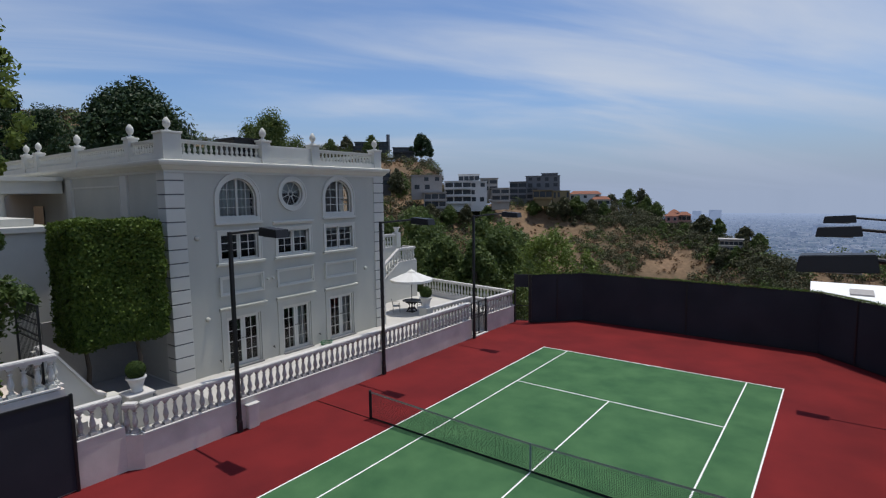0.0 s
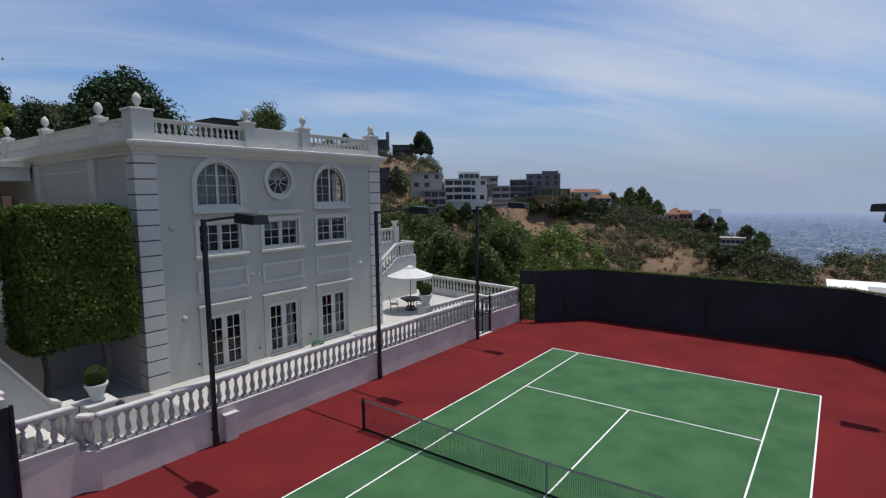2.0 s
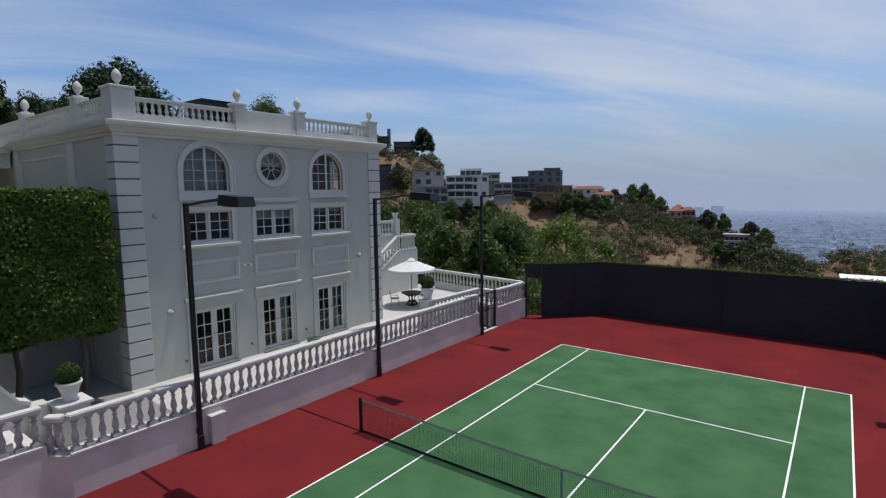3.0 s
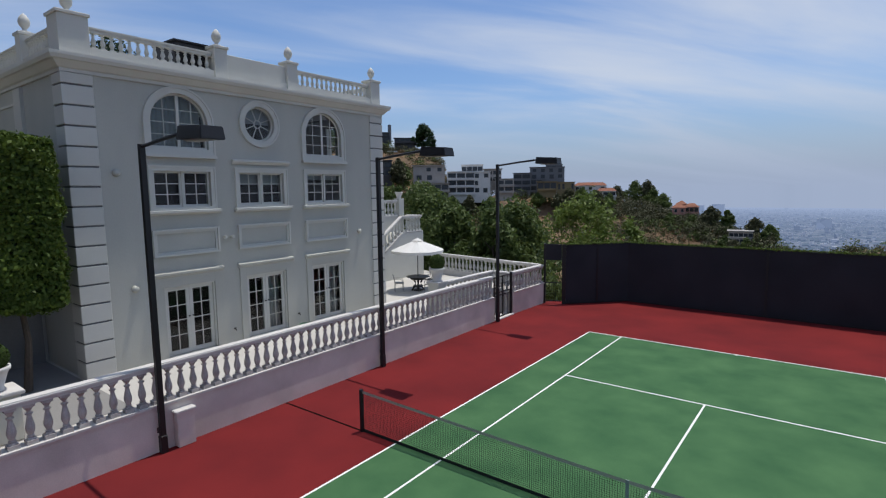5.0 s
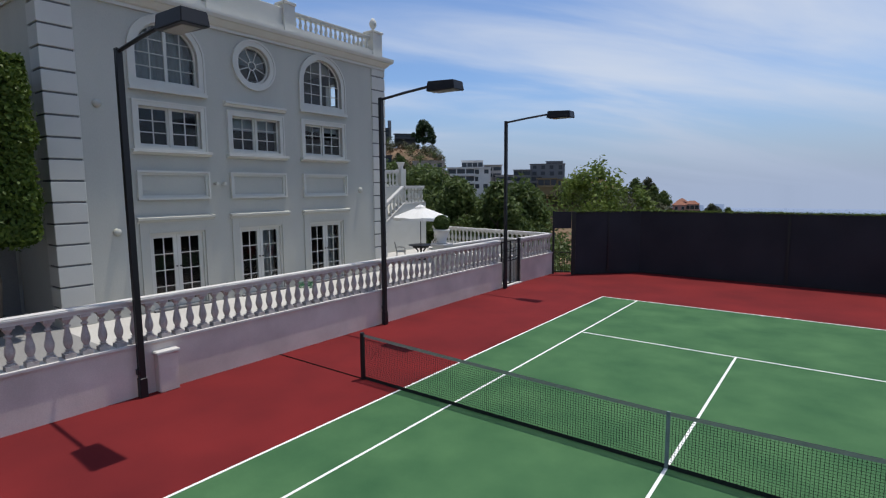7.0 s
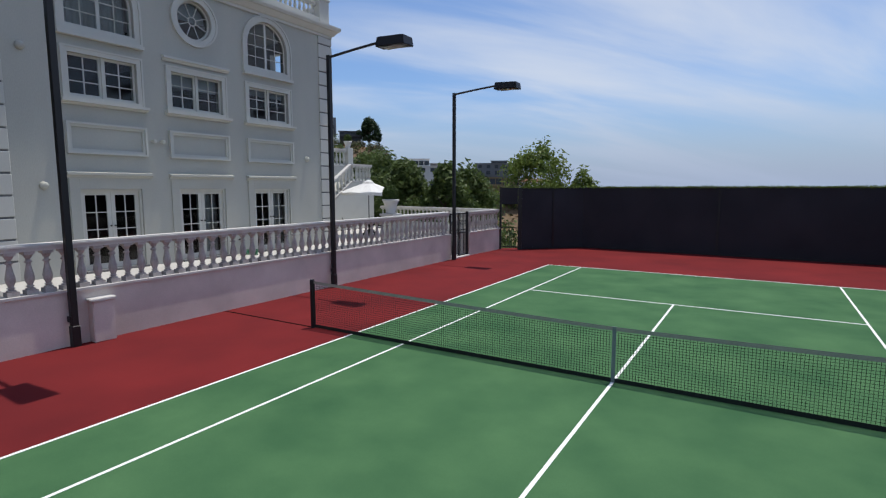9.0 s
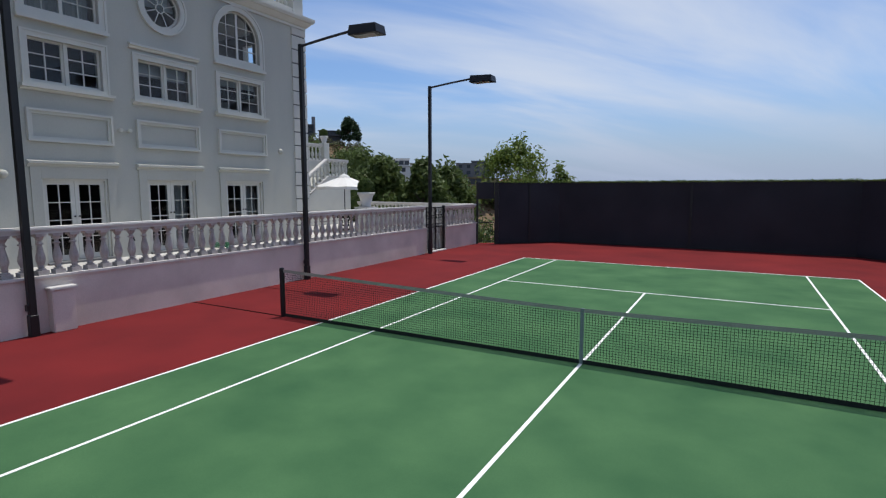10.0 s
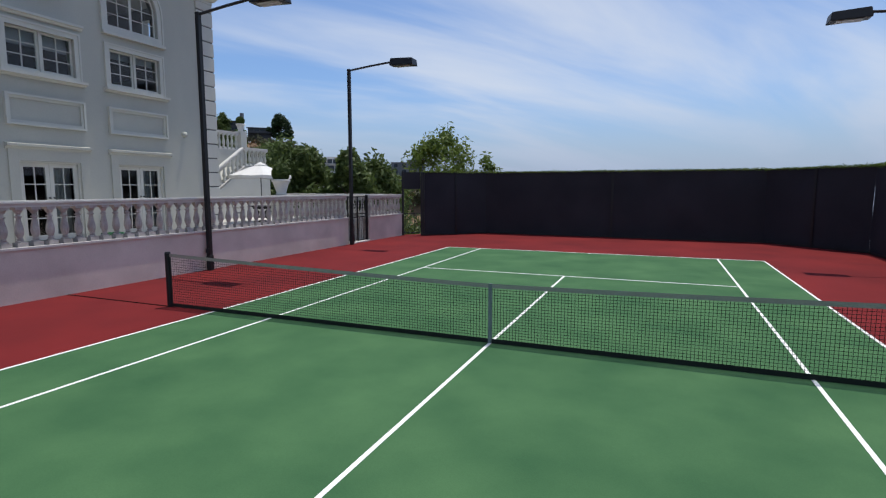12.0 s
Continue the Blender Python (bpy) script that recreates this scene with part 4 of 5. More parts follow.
tree("knob_tree", (-243.8, 295.5, 35.7), 15.5, 8.2, 0.12, 12000, 0.6, M_DARKLEAF, "round dark tree on the hill top", 13, 60, 0.4, dome=True)
# canyon trees beyond the terrace
for i, (x, y, z, hgt, sp, m) in enumerate([(-18.5, 20.5, -3, 7.5, 2.7, M_TREELEAF), (-16.0, 21.5, -3, 7.2, 2.4, M_TREELEAF), (-22, 23, -3, 7.9, 3.0, M_TREELEAF), (-26, 22, -3, 8.3, 3.2, M_TREELEAF),
                                           (-29, 31, -5, 11, 4.0, M_TREELEAF), (-19, 30, -6, 10.0, 3.6, M_TREELEAF), (-34, 36, -6, 12, 4.6, M_TREELEAF),
                                           (-24, 41, -9, 12.5, 4.6, M_TREELEAF), (-15, 36, -9, 7.5, 3.6, M_TREELEAF), (-32, 52, -11, 14, 5.5, M_TREELEAF), (-21, 56, -14, 9.5, 4.5, M_TREELEAF),
                                           (-12, 52, -13, 8.5, 4.2, M_LIMELEAF), (-40, 60, -12, 15, 6, M_TREELEAF), (-28, 72, -18, 10.5, 5.5, M_TREELEAF), (-14, 74, -21, 10, 5, M_TREELEAF),
                                           (-4, 66, -20, 10, 5, M_TREELEAF), (-46, 84, -18, 17, 7, M_TREELEAF), (-30, 95, -25, 12, 6, M_TREELEAF), (-15, 100, -29, 12, 6, M_TREELEAF)]):
    tree("canyon_tree", (x, y, z), hgt, sp, 0.1, 13000 if y < 40 else 6500, 0.075 + 0.0038 * y, m, "leafy green canyon tree below the terrace", 20 + i, 70, 0.16)
tree("lime_tree", (-9.4, 21.4, -2.6), 8.2, 2.4, 0.45, 5200, 0.11, M_LIMELEAF, "sparse light green tree behind the court fence", 45, 34, 0.12)
tree("lime_tree", (-6.9, 21.6, -2.6), 6.5, 1.3, 0.4, 1500, 0.10, M_LIMELEAF, "sparse light green tree behind the court fence", 46, 22, 0.1)
# trees on the slope behind the garden side
for i, (x, y, z, hgt, sp) in enumerate([(-78, -2, 3, 25, 4.2), (-84, 3, 4, 24, 4.0), (-90, 8, 5, 21.5, 4), (-98, 13, 6, 19, 4.5), (-70, -4, 3, 26, 4.0), (-110, 22, 8, 16, 5.0), (-100, 40, 8, 11, 5.0), (-120, 60, 10, 12, 6.0)]):
    tree("slope_tree", (x, y, z), hgt, sp, 0.1, 16000, 0.22, M_DARKLEAF, "dark green tree on the slope behind the house", 50 + i, 50, 0.3, dome=True)
tree("slope_tree", (-46.5, -1.0, 1), 21, 3.6, 0.3, 5000, 0.24, M_LIMELEAF, "tall loose yellow-green tree beside the garden wing", 61, 40, 0.3)
tree("garden_shrub", (-12.95, -9.75, 2.9), 5.4, 1.6, 0.05, 12000, 0.08, M_BOXLEAF, "loose dark green shrub above the upper balustrade", 62, 40, 0.1)


# tall trees added out of view beyond the near wing, to block sky light
for i, (x, y, hgt, sp) in enumerate([(-15.5, -17.5, 15, 4.2), (-21.5, -18.5, 17, 4.8), (-28, -17.0, 17, 4.8), (-35, -15.0, 18, 5.0), (-25, -24, 18, 5.0), (-16, -25, 16, 5.0)]):
    tree("sky_block_tree", (x, y, 2.9), hgt, sp, 0.08, 16000, 0.18, M_DARKLEAF, "tall dense dark green tree added out of view to block sky light", 100 + i, 60, 0.3, dome=True)
# a tree outside the fence whose twig tips reach over the court
t = thing("overhanging_tree", pose(11.2, -8.2, -2.6), "leafy tree outside the fence with twigs over the court", "tree")
bm = bmesh.new()
tube(bm, [(0, 0, -0.3), (0.1, 0, 4.5), (-0.6, 0.1, 7.2), (-2.0, 0.1, 8.2), (-3.6, 0.2, 8.5)], [0.2, 0.15, 0.1, 0.05, 0.012], 7)
for k in range(9):
    tube(bm, [(-2.2 - 0.12 * k, 0.12, 8.25), (-3.0 - 0.1 * k, -0.5 + 0.13 * k, 8.0 + 0.09 * k)], [0.02, 0.006], 5)
part("trunk", bm, M_BARK, t)
rng = np.random.default_rng(63)
pp = np.stack([-3.75 + 3.6 * rng.uniform(0, 1, 2600) ** 0.7, rng.normal(0, 0.45, 2600), 8.3 + rng.normal(0, 0.32, 2600)], 1)
part("crown", leaf_mesh("crown", pp, rng.normal(0, 1, (2600, 3)), 0.05, M_LIMELEAF, 64, 2.4), None, t)


# ---- scrub on the far slopes ----
def scrub(name, count, leaves, size, material, label, seed, lo, hi, bare=False):
    rng = np.random.default_rng(seed)
    P, D = [], []
    for _ in range(count):
        az = rng.uniform(-24, 84)
        R, zc = crest(az)
        r = R * math.sqrt(rng.uniform(0.07, 1.03))
        x, y = -r * math.sin(radians(az)), r * math.cos(radians(az))
        d = noise.noise((x / 45, y / 45, 9.0)) + 0.5 * noise.noise((x / 14, y / 14, 3.0))
        tan_slope = 23 < az < 31.5 and R - 125 < r < R - 12
        if not bare and (d < -0.16 or (tan_slope and rng.uniform() < 0.93)):
            continue
        s = rng.uniform(lo, hi) * (0.55 if tan_slope else 1.0)
        p, n = blob_points(rng, leaves, (x, y, ground_height(x, y) + s * 0.45), (s, s, s * rng.uniform(0.6, 1.1)), 0.5)
        P.append(p); D.append(n + (0, 0, 0.4))
    ob = new(name, leaf_mesh(name, np.concatenate(P), np.concatenate(D), size, material, seed))
    return tagged(ob, label, "scrub", "", "stuff")


scrub("hillside_scrub", 9500, 56, 0.60, M_SCRUB, "grey-green chaparral scrub on the far canyon slope", 71, 1.4, 3.8)
scrub("hillside_bush", 1500, 90, 0.70, M_TREELEAF, "greener bushes and trees on the far canyon slope", 72, 2.6, 5.5)
scrub("dry_brush", 5200, 30, 0.5, M_DRYLEAF, "dry rust-brown brush on the far canyon slope", 73, 0.9, 2.2, True)


def crest_bushes():
    rng = np.random.default_rng(77)
    P, D = [], []
    for _ in range(520):
        az = rng.uniform(1, 24) if rng.uniform() < 0.8 else rng.uniform(31, 58)
        R = float(crest(az)[0]) + rng.uniform(-22, 4)
        x, y = -R * math.sin(radians(az)), R * math.cos(radians(az))
        s = rng.uniform(1.6, 4.2)
        p, n = blob_points(rng, 170, (x, y, ground_height(x, y) + s * 0.6), (s, s, s * rng.uniform(0.8, 1.3)), 0.4)
        P.append(p); D.append(n + (0, 0, 0.4))
    tagged(new("crest_thicket", leaf_mesh("crest_thicket", np.concatenate(P), np.concatenate(D), 0.5, M_SCRUB, 78)), "dark thicket along the crest of the ridge", "thicket", "", "stuff")


crest_bushes()


# ---- houses on the ridge ----
M_WALLS = {n: mat("far_wall_" + n, c, 0.85, 0.1, 0.3, 6, 0.0) for n, c in dict(white=(0.62, 0.62, 0.61), grey=(0.15, 0.16, 0.175), yellow=(0.24, 0.19, 0.10), pink=(0.42, 0.22, 0.19), dark=(0.06, 0.063, 0.07), cream=(0.36, 0.34, 0.32), villa=(0.84, 0.84, 0.82)).items()}
M_FARGLASS = mat("far_window_glass", (0.03, 0.04, 0.05), 0.15, 0.2, 0.3)
M_TILE = mat("red_roof_tile", (0.24, 0.095, 0.055), 0.85, 0.15, 0.5, 5, 0.2)
M_FLATROOF = mat("flat_roof", (0.42, 0.42, 0.42), 0.9, 0.1, 0.5)


def far_house(at, yaw, blocks, wall, label, roof="flat", name="hillside_house", storey=4.2):
    """blocks: x, y (middle), z0, width, depth, storeys, bays, kind of front; openings on the face towards the court.
    Fronts: w single windows, r long window bands, b set-back glass behind a balcony."""
    t = thing(name, pose(*at, 0, 0, yaw), label, "house", "houses on the ridge")
    rg = random.Random(label)
    for bx, by, z0, w, d, st, bays, front in blocks:
        h = st * storey + 0.4
        f = by - d / 2
        part("wall", boxes((bx - w / 2, bx + w / 2, f, by + d / 2, z0 - 5, z0 + h)), M_WALLS[wall], t)
        if roof == "tile":
            bm = bmesh.new()
            o = 0.7
            a = [bm.verts.new(p) for p in ((bx - w / 2 - o, f - o, z0 + h), (bx + w / 2 + o, f - o, z0 + h), (bx + w / 2 + o, by + d / 2 + o, z0 + h), (bx - w / 2 - o, by + d / 2 + o, z0 + h))]
            b = [bm.verts.new(p) for p in ((bx - w / 2 + 2.5, by, z0 + h + 2.2), (bx + w / 2 - 2.5, by, z0 + h + 2.2))]
            bm.faces.new((a[0], a[1], b[1], b[0])); bm.faces.new((a[1], a[2], b[1])); bm.faces.new((a[2], a[3], b[0], b[1])); bm.faces.new((a[3], a[0], b[0]))
            bm.faces.new(a[::-1])
            part("roof", bm, M_TILE, t)
        else:
            o = rg.uniform(0.3, 1.3)
            part("roof", boxes((bx - w / 2 - o, bx + w / 2 + o * 0.6, f - o, by + d / 2 + 0.3, z0 + h, z0 + h + 0.4)), M_WALLS[wall], t)
        for s in range(st):
            zz = z0 + 0.3 + s * storey
            if front == "b":
                part("balcony", boxes((bx - w / 2 - 0.2, bx + w / 2 + 0.5, f - 1.9, f - 0.01, zz - 0.35, zz), (bx - w / 2 - 0.2, bx + w / 2 + 0.5, f - 1.9, f - 1.78, zz, zz + 1.0)), M_WALLS[wall], t)
                for k in range(bays + 1):
                    xx = bx - w / 2 + w * k / bays
                    part("post", boxes((xx - 0.13, xx + 0.13, f - 1.85, f - 1.6, zz + 1.0, zz + storey - 0.35)), M_WALLS[wall], t)
            share = 0.86 if front in "rb" else rg.uniform(0.36, 0.5)
            lo, hi = (0.9, storey - 0.9) if front != "b" else (0.15, storey - 0.7)
            for k in range(bays):
                if front == "w" and rg.random() < 0.2:
                    continue
                xx = bx - w / 2 + w * (k + 0.5) / bays + (rg.uniform(-0.3, 0.3) if front == "w" else 0)
                ww = w / bays * share
                l2 = lo + (rg.uniform(-0.3, 0.5) if front == "w" else 0)
                win = part("window", boxes((xx - ww / 2 - 0.12, xx + ww / 2 + 0.12, f - 0.06, f + 0.1, zz + l2 - 0.12, zz + hi + 0.12)), M_WALLS["dark" if wall in ("grey", "dark", "yellow") else "cream"], t)
                part("pane", boxes((xx - ww / 2, xx + ww / 2, f - 0.09, f - 0.062, zz + l2, zz + hi)), M_FARGLASS, win)
    return t


far_house((-276, 276, 40.7), 45, [(0, 0, 0, 24, 9, 2, 5, "r"), (-12, 0, 0, 8, 8, 1, 2, "w")], "dark", "dark modern house on the hill top", name="hilltop_house", storey=3.2)
tagged(part("chimney_tower", boxes((-268, -266.2, 284, 285.8, 39.7, 53.7)), M_WALLS["grey"]), "grey square chimney tower of the hill top house", "chimney")
far_house((-255, 288, 39.7), 45, [(0, 0, 0, 15, 4, 1, 4, "b")], "dark", "dark open deck beside the hill top house", name="hilltop_deck", storey=3.1)
far_house((-200, 207, 13.2), 47, [(0, 2, 0, 8, 7, 2, 2, "r")], "dark", "small dark house under the hill top")
far_house((-194, 242, 0.2), 41, [(-2, 3, 10.4, 18.5, 9, 2, 3, "w"), (2.6, -2, 0, 13, 9, 2, 3, "b")], "cream", "pale grey three-bay hillside house with balconies", storey=4.5)
far_house((-180, 260, 2.9), 33, [(-4.5, -3, 0, 16, 9, 3, 3, "b"), (7.5, 2, 0, 11, 9, 3, 2, "w"), (2, 6, 13, 13, 7, 1, 4, "r")], "white", "white terraced hillside house with deep balconies", storey=4.3)
far_house((-172, 282, 3.5), 34, [(3, -3, 0, 11, 8, 2, 2, "b"), (-4, 3, 6.4, 11, 8, 2, 2, "r")], "cream", "pale modern hillside house with stacked flat roofs", storey=4.0)
far_house((-181, 348, 3.5), 25, [(-9, 0, 0, 12.5, 10, 3, 2, "r"), (9, 5, 8.6, 25, 10, 2, 4, "w"), (1.5, 1, 0, 8, 8, 2, 2, "b"), (14, 8, 15, 12, 6, 1, 3, "r")], "grey", "large grey modern hillside house with flat roofs", storey=4.4)
far_house((-161, 341, 3.9), 28, [(-6, 0, 0.6, 13, 8, 1, 3, "b"), (7, 1, 0, 12, 8, 1, 4, "w")], "yellow", "low ochre hillside house below the grey one", storey=5.6)
far_house((-139, 361, 0.2), 19, [(-4, 2, 3, 22, 9, 1, 5, "w"), (7, -3, -1, 13, 8, 1, 3, "b")], "white", "white hillside house with a red tile roof", "tile", storey=4.0)
far_house((-79.4, 361, -11.9), 14, [(-3.5, 0, 0, 8, 8, 1, 2, "w"), (4, 2, 0.5, 8, 7, 1, 3, "b"), (-2, 5, 2.0, 6, 6, 1, 2, "w")], "pink", "pink villa with a tile roof on the ridge", "tile", storey=4.0)
far_house((-41.8, 324, -22.9), 9, [(0, 0, 0, 11.5, 8, 1, 5, "r"), (-2, -3, -3.4, 8, 6, 1, 3, "b")], "cream", "low glazed villa among trees on the ridge", storey=3.6)
far_house((11.5, 46, -11.0), 2, [(6, 0, 0, 24, 10, 3, 7, "w"), (16, 4, 0.6, 10, 8, 3, 3, "w")], "villa", "white flat-roofed modern villa below the court", name="white_villa", storey=3.1)
# trees between the ridge houses
for i, (x, y, z, hgt, sp) in enumerate([(-118, 382, -6.3, 15, 8), (-110, 384, -7.3, 17, 7), (-104, 378, -9.3, 12, 7), (-132, 384, -4.3, 11, 6), (-96, 372, -10.3, 10, 6), (-62, 352, -16.3, 9, 5), (-52, 345, -18.3, 9, 4), (-36, 330, -22.3, 10, 5), (-28, 322, -25.3, 9, 5), (-158, 372, -1.3, 9, 5), (-268, 268, 37.7, 13, 6), (-288, 262, 37.7, 13, 6), (-298, 256, 37.7, 11, 6), (-189, 206, 9.7, 12, 5), (-193, 214, 8.7, 11, 5), (-186, 232, -7.3, 10, 5), (-178, 240, -8.3, 9, 5), (-172, 249, -7.3, 9, 4), (-163, 258, -7.3, 8, 4), (-150, 340, -6.3, 11, 6), (-143, 345, -7.3, 12, 6), (-134, 350, -9.3, 12, 6), (-126, 352, -10.3, 11, 5), (-155, 332, -7.3, 8, 5), (-170, 332, -6.3, 8, 5), (-44, 315, -32.3, 8.5, 4.5), (-38, 316, -32.3, 9, 4.5), (-33, 316, -31.3, 9, 4), (-48, 318, -30.3, 8, 4), (-80, 351, -21.3, 8, 5), (-73, 352, -21.3, 8.5, 5), (-67, 353, -20.3, 8, 5), (-86, 352, -20.3, 8, 5)]):
    tree("ridge_tree", (x, y, z), hgt, sp, 0.05, 5200, 0.55, M_SCRUB if i % 2 else M_TREELEAF, "dark tree on the ridge among the houses", 80 + i, 60, 0.3)


# ---- the plain far below, haze painted in ----
def hazy(name, base, haze, near, far, scale):
    """Distance with painted haze: city colour gives way to a glow of lit air."""
    m = bpy.data.materials.new(name)
    m.use_nodes = True
    nt = m.node_tree
    N, L = nt.nodes.new, nt.links.new
    b = nt.nodes["Principled BSDF"]
    b.inputs["Roughness"].default_value = 1.0
    b.inputs["Specular IOR Level"].default_value = 0.0
    geo = N("ShaderNodeNewGeometry")
    vo = N("ShaderNodeTexVoronoi"); vo.inputs["Scale"].default_value = scale
    L(geo.outputs["Position"], vo.inputs["Vector"])
    no = N("ShaderNodeTexNoise"); no.inputs["Scale"].default_value, no.inputs["Detail"].default_value = scale * 0.16, 5
    L(geo.outputs["Position"], no.inputs["Vector"])
    mx = N("ShaderNodeMix"); mx.data_type = "RGBA"
    mx.inputs["A"].default_value, mx.inputs["B"].default_value = (0.05, 0.075, 0.06, 1), (*base, 1)
    sp = N("ShaderNodeSeparateColor"); L(vo.outputs["Color"], sp.inputs[0])
    mu = N("ShaderNodeMath"); mu.operation = "MULTIPLY"
    L(sp.outputs[0], mu.inputs[0]); L(no.outputs["Fac"], mu.inputs[1])
    mr = N("ShaderNodeMapRange"); mr.inputs["From Min"].default_value, mr.inputs["From Max"].default_value = 0.12, 0.5
    L(mu.outputs[0], mr.inputs["Value"]); L(mr.outputs[0], mx.inputs["Factor"])
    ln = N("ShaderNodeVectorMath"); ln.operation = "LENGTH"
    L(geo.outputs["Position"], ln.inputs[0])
    # share of the painted haze glow, rising with distance
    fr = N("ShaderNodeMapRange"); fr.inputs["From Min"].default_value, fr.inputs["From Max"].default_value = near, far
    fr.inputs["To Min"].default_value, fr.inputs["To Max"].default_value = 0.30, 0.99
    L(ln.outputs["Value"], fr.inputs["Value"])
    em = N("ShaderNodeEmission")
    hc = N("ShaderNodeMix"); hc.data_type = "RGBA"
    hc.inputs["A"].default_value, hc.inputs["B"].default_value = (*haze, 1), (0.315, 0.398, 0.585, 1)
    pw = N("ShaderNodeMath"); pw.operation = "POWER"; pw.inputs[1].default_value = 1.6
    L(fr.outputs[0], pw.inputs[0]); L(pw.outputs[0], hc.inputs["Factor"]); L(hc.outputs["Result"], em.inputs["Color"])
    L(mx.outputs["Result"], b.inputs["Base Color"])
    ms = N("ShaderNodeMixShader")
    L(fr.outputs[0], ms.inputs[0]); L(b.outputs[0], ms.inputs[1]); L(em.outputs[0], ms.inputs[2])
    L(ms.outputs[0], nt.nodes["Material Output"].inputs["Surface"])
    return m


M_PLAIN = hazy("city_plain_painted_haze", (0.24, 0.24, 0.235), (0.098, 0.158, 0.325), 500, 4700, 0.045)
M_CITY = hazy("city_block_painted_haze", (0.62, 0.61, 0.60), (0.098, 0.158, 0.325), 300, 4900, 0.03)
bm = bmesh.new()
rows = []
for r in (650, 900, 1300, 2000, 3000, 4200, 4900):
    rows.append([bm.verts.new((-r * math.sin(radians(a)), r * math.cos(radians(a)), -168)) for a in range(-75, 76, 5)])
for a, b in zip(rows, rows[1:]):
    for i in range(len(a) - 1):
        bm.faces.new((a[i], b[i], b[i + 1], a[i + 1]))
structure("backdrop", bm, M_PLAIN, "blue city plain far below the ridge, haze painted in", "city plain")
rng = np.random.default_rng(91)
bm = bmesh.new()
for _ in range(11000):
    r = 750 + 3900 * rng.uniform() ** 0.8
    a = radians(rng.uniform(-30, 36))
    x, y = -r * math.sin(a), r * math.cos(a)
    w, d, h = rng.uniform(4, 12), rng.uniform(4, 10), rng.uniform(2, 4.5)
    if rng.uniform() < 0.03:
        w, d, h = rng.uniform(9, 20), rng.uniform(9, 18), rng.uniform(6, 16)
    box(bm, x - w / 2, x + w / 2, y - d / 2, y + d / 2, -168, -168 + h)
for az, r, w, h in ((9.6, 3300, 58, 74), (11.2, 3500, 44, 62), (12.6, 3600, 40, 56), (15.2, 3900, 56, 70), (1.2, 2600, 50, 40)):
    x, y = -r * math.sin(radians(az)), r * math.cos(radians(az))
    box(bm, x - w / 2, x + w / 2, y - 20, y + 20, -168, -168 + h)
tagged(part("city_blocks", bm, M_CITY), "countless pale buildings of a distant city, haze painted in", "city", "", "stuff")

villa_roof = thing("roof_equipment", pose(17.5, 46, -1.25), "dark solar panels and skylights on the white villa roof", "solar panels")
for k in range(5):
    part("panel", boxes((-7 + 3.2 * k, -4.6 + 3.2 * k, -3.4, 2.6, 0.0, 0.16)), M_FARGLASS, villa_roof)
part("skylight", boxes((-9.5, -7.8, -2, 1, 0.0, 0.5)), M_WALLS["cream"], villa_roof)


# ---- gate in the court wall ----
def iron_gate(at, w, h, label, scroll=True):
    t = thing("iron_gate", at, label, "gate")
    fr = bmesh.new()
    for a in (0, w):
        box(fr, a - 0.025, a + 0.025, -0.025, 0.025, 0.04, h)
    for z in (0.08, h * 0.55, h * 0.62, h - 0.03):
        box(fr, 0.025, w - 0.025, -0.018, 0.018, z - 0.02, z + 0.02)
    part("gate_frame", fr, M_BLACK, t)
    n = max(4, int(w / 0.12))
    rod = bmesh.new(); tube(rod, [(0, 0, 0.08), (0, 0, h - 0.03)], 0.009, 6)
    rod = mesh_of("picket", rod, M_BLACK)
    for i in range(1, n):
        part("picket", rod, None, t, at=pose(w * i / n, 0, 0))
    if scroll:
        for i in range(n):
            bm = bmesh.new()
            c = w * (i + 0.5) / n
            r = w / n * 0.42
            tube(bm, [(c + r * math.cos(a), 0, h * 0.78 + r * 1.6 * math.sin(a)) for a in np.linspace(0, 2 * math.pi, 13)], 0.008, 5)
            part("scroll", bm, M_BLACK, t)
    return t


iron_gate(pose(WX - 0.1, 11.52, 0, 0, 0, 90), 0.76, 2.0, "black wrought-iron double gate, shut")
iron_gate(pose(WX - 0.1, 12.30, 0, 0, 0, 90), 0.70, 2.0, "black wrought-iron double gate, shut")
tagged(part("gate_post", soft_box(WX - 0.15, WX - 0.05, 13.0, 13.1, 0, 2.05, 0.01, 1), M_BLACK), "black steel post beside the gate", "post")
tagged(part("gate_step", soft_box(-10.1, -9.6, 11.5, 13.05, 0.0, 0.06, 0.01, 1), M_RAIL), "pale stone threshold under the gate", "threshold")
for i in range(5):
    tagged(part("gate_stair", soft_box(-10.79, -10.02, 10.88 - 0.42 * i, 11.3 - 0.42 * i, 0.015, 0.16 + 0.155 * i, 0.01, 1), M_PATIO), "pale stone step up to the terrace", "step", "steps inside the gate")

# doorway in the fence end
d = thing("fence_doorway", pose(-9.55, 16.2, 0, 0, 0, 19.3), "black steel fence doorway with a low picket gate", "gate")
part("post", boxes((-0.05, 0.05, -0.05, 0.05, 0, 3.15)), M_BLACK, d)
part("post", boxes((0.88, 1.08, -0.04, 0.04, 0, 3.12)), M_BLACK, d)
part("lintel", boxes((0.05, 0.86, -0.04, 0.04, 2.3, 3.12)), M_SCREEN, d)
for i in range(7):
    part("picket", boxes((0.12 + 0.11 * i, 0.135 + 0.11 * i, 0.0, 0.015, 0.05, 1.1)), M_BLACK, d)
